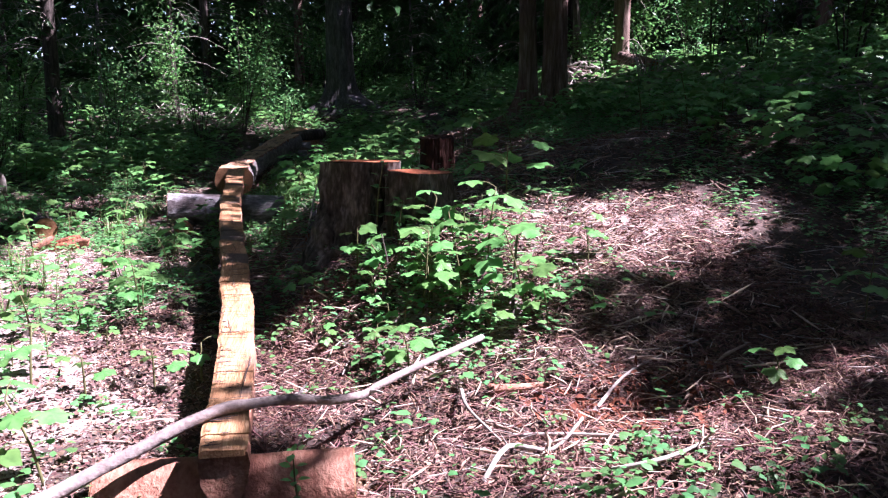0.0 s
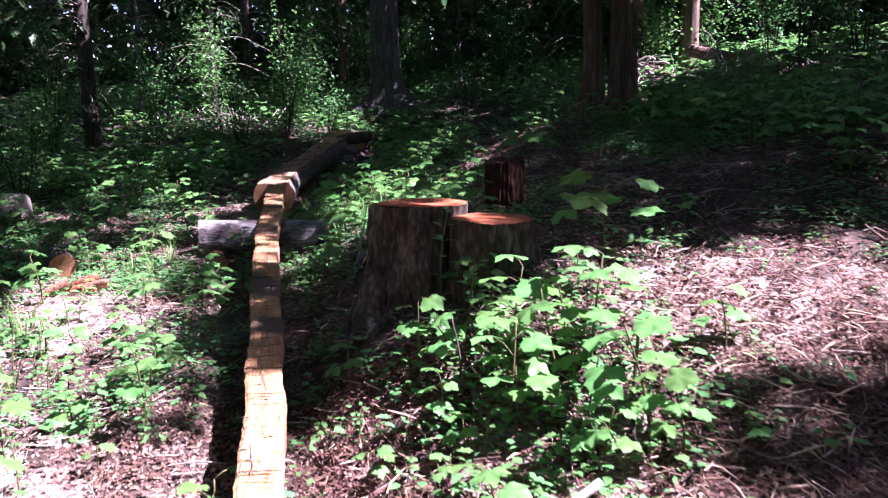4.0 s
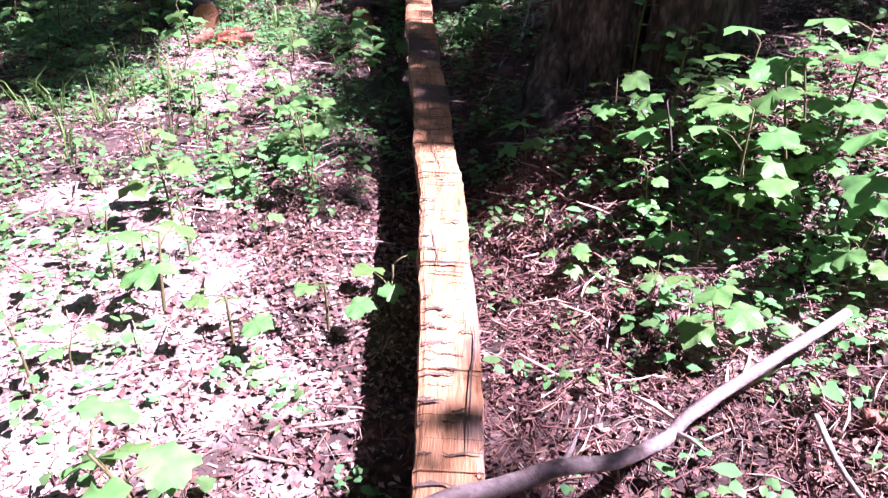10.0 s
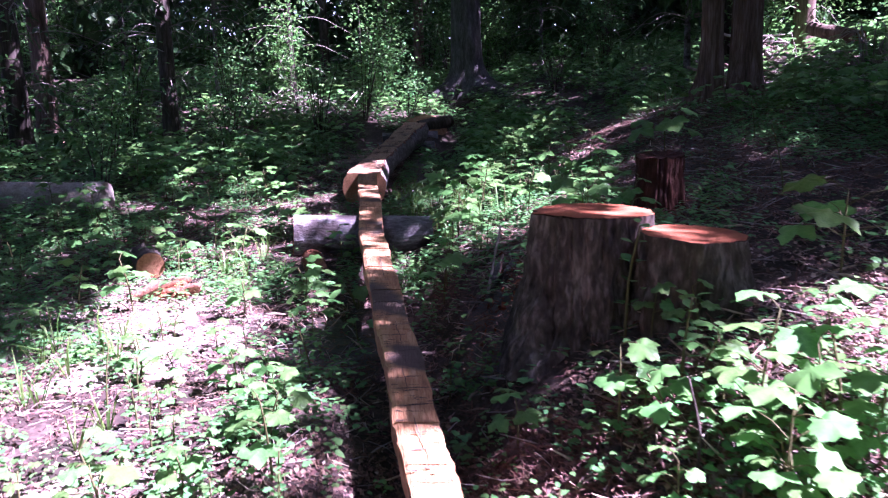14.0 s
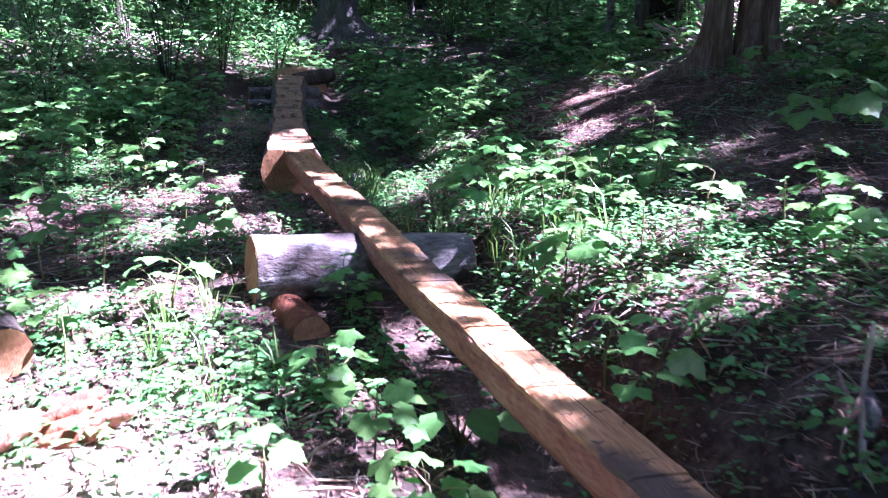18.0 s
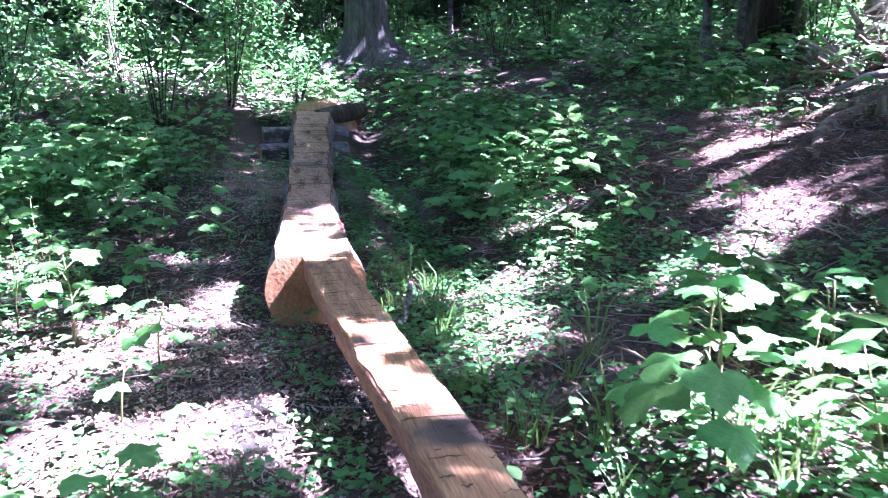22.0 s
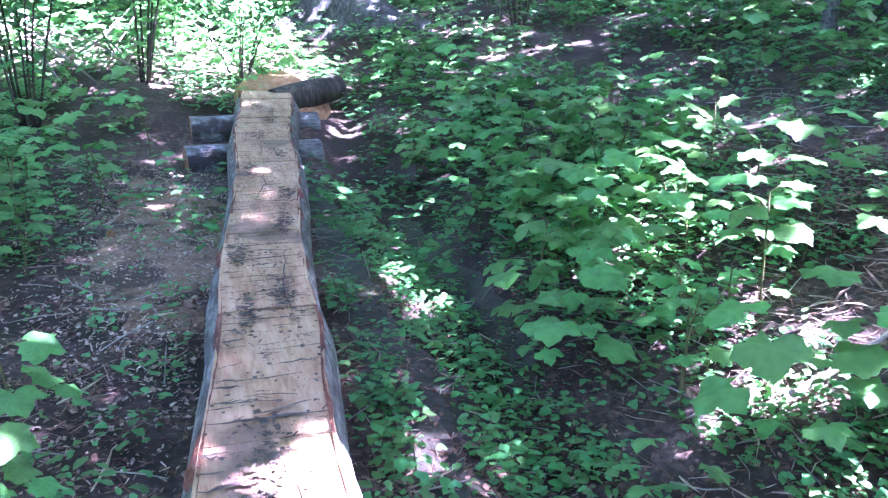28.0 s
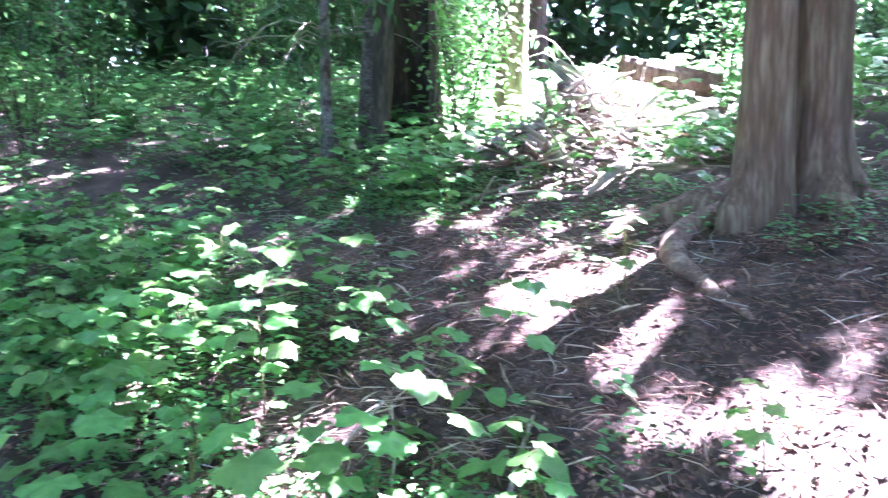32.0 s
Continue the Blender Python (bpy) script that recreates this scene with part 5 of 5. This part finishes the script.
def leafy(x, y):
    d = 0.07 + 0.35 * max(0, noise.noise((x * 0.5, y * 0.5, 11)))
    if (y > 8.5 and 0.75 < x < 1.25) or (13 < y and 0.55 < x < 1.6):
        d = 0.42
    if (10 < y < 13.2 and 1.3 < x < 4) or ((x - 4.7) / 1.5) ** 2 + ((y - 13.2) / 1.0) ** 2 < 1:
        d = 0.01
    if y > 13.3 and x > 1.0:
        d = 0.6
    if x < -1.9 and y > 5:
        d += 0.3
    if -0.1 < x < 1.6 and 5.5 < y < 9:
        d += 0.25
    if 0.4 < x < 1.3 and 2.2 < y < 3.4:
        d += 0.35
    if 1.35 < x < 2.7 and y < 4.6:
        d *= 0.12
    if -3.0 < x < -1.7 and 5.2 < y < 7.4:
        d *= 0.15
    if 10.5 < y < 18 and -0.4 < x < 0.7:
        d *= 0.1
    if 9.5 < y < 17 and -0.75 < x - 0.125 * (y - 10.9) + 1.35 < 0.6:
        d *= 0.15
    return d * (1 - math.exp(-(((x - trail_x(y)) / 0.55) ** 2))) * (0.25 + 0.75 * cover(x, y))


def plant_shape(mother, leaves):
    """Verts and faces of all the leaves, or of the stem, of one plant."""
    V, F = [], []
    for part in mother.children:
        if (part.name.split(".")[0] == "leaf") == leaves:
            b = len(V)
            V += [tuple(part.matrix_local @ p.co) for p in part.data.vertices]
            F += [tuple(b + i for i in f.vertices) for f in part.data.polygons]
    return V, F


bpy.context.view_layer.update()
spread = sprinkle(420, (-4.5, 0.3, 5.0, 18), leafy, lambda q, x, y: (x, y, ground_z(x, y), q.uniform(0, 6.28), q.gauss(0, 0.1), q.gauss(0, 0.1), q.uniform(0.6, 1.15)))
kinds = [MOTHERS[k] for k in (0, 1, 1, 2, 3, 4, 4, 5)]
tagged(scatter("undergrowth_leaves", [plant_shape(m, True) for m in kinds], spread, LEAF), "leafy green seedlings and herbs over the forest floor", "undergrowth", kind="stuff")
tagged(scatter("undergrowth_stems", [plant_shape(m, False) for m in kinds], spread, STEM), "thin green stems of the forest floor plants", "undergrowth", kind="stuff")
for x, y, k, size, yaw in sprinkle(90, (-4.5, 0.3, 5.0, 18), leafy, lambda q, x, y: (x, y, q.choice((0, 0, 1, 1, 2, 3, 4, 5)), q.uniform(0.7, 1.25), q.uniform(0, 360))):
    copy_thing(MOTHERS[k], pose(x, y, ground_z(x, y), r.uniform(-8, 8), r.uniform(-8, 8), yaw)).scale = (size,) * 3


def thick(x, y):
    """Density of the undergrowth farther off: none by the log, the creek and the trail."""
    d = 0.25 + 0.7 * cover(x, y)
    if ((x - 4.7) / 1.5) ** 2 + ((y - 13.2) / 1.0) ** 2 < 1:
        return 0.04
    if y < 20 and -1.25 < x - log_line(min(y, 18.7))[0] < 1.15:
        return 0.0
    return d * (1 - math.exp(-(((x - trail_x(y)) / 0.6) ** 2))) * (1 - 0.95 * math.exp(-(((x - 0.6) / 1.0) ** 4 + ((y - 20.3) / 1.3) ** 4))) * (1 - 0.9 * math.exp(-(((x - 2.0) / 1.2) ** 4 + ((y - 21.4) / 1.0) ** 4)))


BIG = [joined([(PALM, i * 2.4, -0.3 + 0.1 * i % 0.4, 0.17, (-0.13 * math.sin(i * 2.4), 0.13 * math.cos(i * 2.4), 0.2 + 0.05 * i)) for i in range(6)]),
       joined([(PALM_DEEP, i * 2.1, -0.2, 0.15, (-0.1 * math.sin(i * 2.1), 0.1 * math.cos(i * 2.1), 0.15 + 0.06 * i)) for i in range(5)])]
ob = scatter("undergrowth", BIG, sprinkle(2300, (-10, 12, 12, 30), thick, flat_place(0.8, 1.4, 0.15)) + sprinkle(1300, (3.3, 2.5, 11, 13), lambda x, y: 0.5 * (1 - math.exp(-(((x - trail_x(y)) / 1.0) ** 2))) * (((x - 3.6) / 1.6) ** 2 + ((y - 12) / 1.5) ** 2 > 1), flat_place(0.5, 1.1, 0.2)), LEAF)
tagged(ob, "dense broad-leaved undergrowth between the trees", "undergrowth", kind="stuff")


# ---------------------------------------------------------------- shrubs and background trees
def shrub(seed, height, spread, leaves, size, material):
    q = random.Random(seed)
    root = thing("shrub", "leafy green understory shrub with thin stems", "shrub", group="forest shrubs")
    V, F, spots = [], [], []
    for i in range(7):
        a = q.uniform(0, 6.28)
        tip = Vector((math.cos(a) * spread * q.uniform(0.3, 1), math.sin(a) * spread * q.uniform(0.3, 1), height * q.uniform(0.6, 1)))
        path = along([(0.05 * math.cos(a), 0.05 * math.sin(a), -0.1), tip * 0.45 + Vector((0, 0, height * 0.15)), tip], 7)
        b = len(V)
        v, f = tube(path, [0.014 - 0.0015 * k for k in range(8)], 5)
        V += v
        F += [tuple(b + j for j in g) for g in f]
        for j in range(leaves // 7):
            p = path[min(7, int(2 + 6 * q.random()))] + Vector((q.gauss(0, 0.2 * spread), q.gauss(0, 0.2 * spread), q.gauss(0, 0.13 * height)))
            spots.append((*p, q.uniform(0, 6.28), q.gauss(-0.2, 0.4), q.gauss(0, 0.3), size * q.uniform(0.6, 1.3)))
    mesh_object("stem", V, F, BARK, root)
    scatter("foliage", [OVAL, OVAL_WIDE], spots, material, root)
    return root


def conifer(seed, r0, height, dead, sprays, bark):
    """A forest tree with dead lower twigs and drooping green sprays."""
    q = random.Random(seed)
    root = thing("tree", "slim forest conifer with dead lower branches", "tree", group="forest trees")
    trunk_mesh(root, Vector((0, 0, 0)), (q.uniform(-0.02, 0.02), q.uniform(-0.02, 0.02)), r0, height, bark, seed, (), 0.35)
    V, F, spots = [], [], []
    for i in range(dead):
        z, a, reach = q.uniform(0.8, height * 0.55), q.uniform(0, 6.28), q.uniform(0.5, 1.6)
        d = Vector((math.cos(a), math.sin(a), 0))
        path = along([d * r0 * 0.6 + Vector((0, 0, z)), d * reach * 0.5 + Vector((0, 0, z + 0.05)), d * reach + Vector((0, 0, z - q.uniform(0.1, 0.6)))], 5)
        b = len(V)
        v, f = tube(path, [0.012 - 0.0018 * k for k in range(6)], 4)
        V += v
        F += [tuple(b + j for j in g) for g in f]
        if i < sprays:
            for j in range(16):
                p = path[q.randint(2, 5)] + Vector((q.gauss(0, 0.12), q.gauss(0, 0.12), -abs(q.gauss(0, 0.12))))
                spots.append((*p, q.uniform(0, 6.28), q.gauss(-0.7, 0.4), q.gauss(0, 0.4), q.uniform(0.10, 0.26)))
    tagged(mesh_object("dead_branch", V, F, DEADWOOD, root), kind="stuff")
    if spots:
        scatter("foliage", [oval(0.25, 0.3), oval(0.4, 0.2)], spots, CANOPY, root)
    return root


shrubs = [shrub(31, 1.5, 0.8, 700, 0.085, LEAF), shrub(32, 2.2, 1.0, 900, 0.09, HERB), shrub(33, 1.0, 0.7, 520, 0.075, HERB), shrub(34, 2.8, 1.2, 1100, 0.10, LEAF)]
woods = [conifer(41, 0.10, 11, 60, 26, BARK), conifer(42, 0.16, 15, 70, 34, BARK), conifer(43, 0.06, 8, 60, 40, BARK_GREY), conifer(44, 0.22, 18, 60, 20, BARK_RED)]
shrub_spots = [(-0.25, 19.85, 2), (-1.3, 19.6, 3), (-2.2, 18.2, 1), (-2.9, 20.5, 3), (-1.0, 21.3, 1), (-4.0, 17.5, 2), (-4.4, 19.8, 1), (-3.6, 15.2, 2), (-5.3, 14.2, 0), (-4.6, 11.8, 2), (-5.8, 11.0, 1), (-5.9, 17.0, 3),
               (0.0, 21.6, 2), (3.4, 20.5, 0), (5.0, 22.0, 1), (2.8, 26.0, 3), (-1.0, 25.0, 3), (6.3, 8.6, 1), (6.9, 11.0, 3), (5.9, 6.2, 0), (7.6, 7.0, 3), (7.8, 13.5, 1), (6.4, 16.0, 0), (8.4, 17.5, 3), (-6.5, 8.5, 2), (-7.3, 12.8, 3), (-7.6, 15.8, 1),
               (9.6, 10.0, 3), (9.2, 4.5, 1)]
q = random.Random(5)
for i in range(46):
    a = q.uniform(-1.5, 1.35)
    d = q.uniform(17, 30)
    shrub_spots.append((d * math.sin(a), 6 + d * math.cos(a), q.choice((1, 3, 3))))
used = set()
for x, y, k in shrub_spots:
    size = q.uniform(0.8, 1.25)
    m = pose(x, y, ground_z(x, y), 0, 0, q.uniform(0, 360))
    if k in used:
        copy_thing(shrubs[k], m).scale = (size,) * 3
    else:
        used.add(k)
        shrubs[k].matrix_basis = m
tree_spots = [(-4.9, 16.5, 1), (-6.6, 14.0, 1), (-3.2, 21.5, 0), (-7.9, 18.0, 3), (-5.2, 22.0, 2), (-9.4, 14.5, 1), (-6.0, 9.6, 0), (-8.2, 10.8, 2), (-1.0, 27.0, 1), (3.9, 25.6, 2), (5.6, 24.4, 0), (6.3, 19.2, 1), (7.3, 20.6, 3), (7.32, 15.95, 3), (8.9, 12.8, 0), (8.2, 8.9, 3), (9.6, 6.6, 1), (7.4, 3.6, 0), (5.6, 17.4, 2), (0.2, 29.5, 3), (-2.6, 24.6, 1), (-7.6, 6.4, 3),
              (6.2, 0.5, 1), (8.0, -2.5, 3), (-4.8, 0.0, 1), (-6.5, 3.2, 0), (-3.4, -3.6, 3), (3.4, -4.2, 1), (10.6, 16.4, 1), (11.4, 9.4, 3), (12.5, 3.4, 1), (10.8, 0.2, 0)]
for i in range(70):
    a = q.uniform(-1.7, 1.6)
    d = q.uniform(22, 40)
    tree_spots.append((d * math.sin(a), 5 + d * math.cos(a), q.choice((0, 1, 2, 3))))
for i in range(26):
    a = q.uniform(1.7, 4.6)
    d = q.uniform(7, 24)
    tree_spots.append((d * math.sin(a), d * math.cos(a), q.choice((1, 3))))
used = set()
for x, y, k in tree_spots:
    if k in used and in_glade(x, y):
        continue
    size = q.uniform(0.85, 1.2)
    m = pose(x, y, ground_z(x, y), 0, 0, q.uniform(0, 360))
    if k in used:
        t = copy_thing(woods[k], m)
        t.scale = (size,) * 3
    else:
        used.add(k)
        t = woods[k]
        t.matrix_basis = m
    TREES.append((t, x, y, 14))

# ---------------------------------------------------------------- crowns, added out of view to shape the sunlight

def sunny(x, y):
    """Where the added crowns leave a gap for the sun."""
    if (18.7 < y < 19.7 and -0.6 < x < 0.6) or (4.9 < y < 5.7 and -1.2 < x < -0.8):
        return False
    if any(((x - a) / (rx + 0.12)) ** 2 + ((y - b) / (ry + 0.12)) ** 2 < 1 + 0.45 * noise.noise((x * 2.1, y * 2.1, 3)) for a, b, rx, ry in OPEN):
        return True
    # no gaps over these places, so they stay shaded
    if (1.5 < y < 2.6 and 1.7 < x < 4) or (3.6 < y < 5.2 and -0.6 < x < 0.4) or (12.95 < y < 18.9 and -2.1 < x < 0.1) or (9.5 < y < 11.35 and 2.2 < x < 5):
        return False
    if 11.3 < y < 14.5 and 0.1 < x < 1.6:
        limit = 0.02
    elif x > 3 and 2.5 < y < 12:
        limit = 0.3
    elif y < 6 and x > 1.7:
        limit = 0.26
    elif 5.0 < y < 10.5 and -0.4 < x < 2.6:
        limit = 0.10
    elif y < 1.6 and x > 1:
        limit = 0.16
    else:
        limit = 0.30 if y < 9 else 0.36 if y > 14.5 or abs(x) > 4 else 0.12
    return 0.6 * noise.noise((x * 1.3, y * 1.3, 17.0)) + 0.6 * noise.noise((x * 3.1, y * 3.1, 5.0)) > limit


BLADE = ([(0, 0, 0), (-0.26, 0.45, 0.05), (0, 1, -0.12), (0.26, 0.45, 0.05)], [(0, 2, 1), (0, 3, 2)])
CLUMP = []
for k in range(4):
    shapes = []
    for i in range(20):
        shapes.append((BLADE, q.uniform(0, 6.28), q.uniform(-0.9, 0.9), q.uniform(0.18, 0.36), (q.gauss(0, 0.16), q.gauss(0, 0.16), q.gauss(0, 0.14))))
    CLUMP.append(joined(shapes))
by_tree = {}


def hang(x, y, low, high, small, large):
    """One shading crown clump on the line from a ground place to the sun."""
    p = Vector((x, y, ground_z(x, y, False))) + TO_SUN * q.uniform(low, high)
    t = min(range(len(TREES)), key=lambda i: (TREES[i][1] - p.x) ** 2 + (TREES[i][2] - p.y) ** 2)
    by_tree.setdefault(t, []).append((p.x, p.y, p.z, q.uniform(0, 6.28), q.gauss(0, 0.4), q.gauss(0, 0.4), q.uniform(small, large)))


def core(x, y):
    return -3.6 < x < 4.4 and -0.5 < y < 13.9 or -2.4 < x < 0.4 and 13 < y < 19


y = -6.0
while y < 34:
    x = -11.0
    while x < 12:
        if not core(x, y):
            for layer in (1.0, 1.0, 1.0, 0.6):
                a, b = x + q.uniform(-0.25, 0.25), y + q.uniform(-0.25, 0.25)
                if not sunny(a, b) and q.random() < layer:
                    hang(a, b, 9, 18, 0.8, 1.15)
        x += 0.5
    y += 0.5
y = -0.6
while y < 19.1:
    x = -3.7
    while x < 4.5:
        for layer in range(0 if not core(x, y) else 5 if y > 12.9 and x < 0.4 else 4):
            a, b = x + q.uniform(-0.15, 0.15), y + q.uniform(-0.15, 0.15)
            if not sunny(a, b):
                hang(a, b, 8, 15, 0.55, 0.78)
        x += 0.3
    y += 0.3
# the closed canopy farther out, in larger boughs, added unseen to darken the woods
for i in range(4600):
    x, y = q.uniform(-30, 26), q.uniform(-16, 56)
    if (-11 < x < 12 and -6 < y < 34) or in_glade(x, y) or (abs(x - 3) < 5 and y < 44):
        continue
    hang(x, y, 10, 20, 2.0, 3.0)
tagged(scatter("bark_crumbs", FLAKES, [(log_line(v)[0] + u * log_line(v)[2] * 0.9, v, log_line(v)[1] + 0.008, w, 0, 0, s) for u, v, w, s in
       [(max(-1, min(1, q.gauss(0.1, 0.6))), 11.0 + 7.6 * q.random() ** 0.8, q.uniform(0, 6.28), q.uniform(0.004, 0.018)) for i in range(1600)] + [(max(-1, min(1, q.gauss(c, 0.16))), q.gauss(b, 0.10), q.uniform(0, 6.28), q.uniform(0.006, 0.026)) for b, c in ((12.05, 0.0), (12.95, -0.5), (13.1, 0.4), (13.6, -0.7), (14.0, 0.6), (14.5, 0.7), (15.1, -0.6), (15.6, 0.5), (16.2, -0.2), (16.9, 0.3), (17.6, -0.4)) for i in range(110)]], CRUMBS_AND_CUT_SHADE), "dark bark crumbs strewn on the hewn log", "bark crumbs", kind="stuff")
bpy.context.view_layer.update()
# leaf clumps above the view, added for shade, go to their nearest tree
for t, spots in by_tree.items():
    root = TREES[t][0]
    ob = scatter("crown", CLUMP, spots, CANOPY, root)
    ob.matrix_parent_inverse = root.matrix_world.inverted()

# the woods all round, too far off to tell tree from tree
far = []
for i in range(15000):
    a, d = q.uniform(0, 6.283), 26 + 30 * q.random() ** 1.3
    x, y = d * math.sin(a), 6 + d * math.cos(a)
    far.append((x, y, ground_z(x, y, False) + 13 * q.random() ** 1.3, q.uniform(0, 6.28), q.gauss(0, 0.6), q.gauss(0, 0.6), q.uniform(1.6, 3.4)))
ob = scatter("far_woods", CLUMP, far, CANOPY)
tagged(ob, "distant green forest foliage all round the clearing", "woods", kind="stuff")
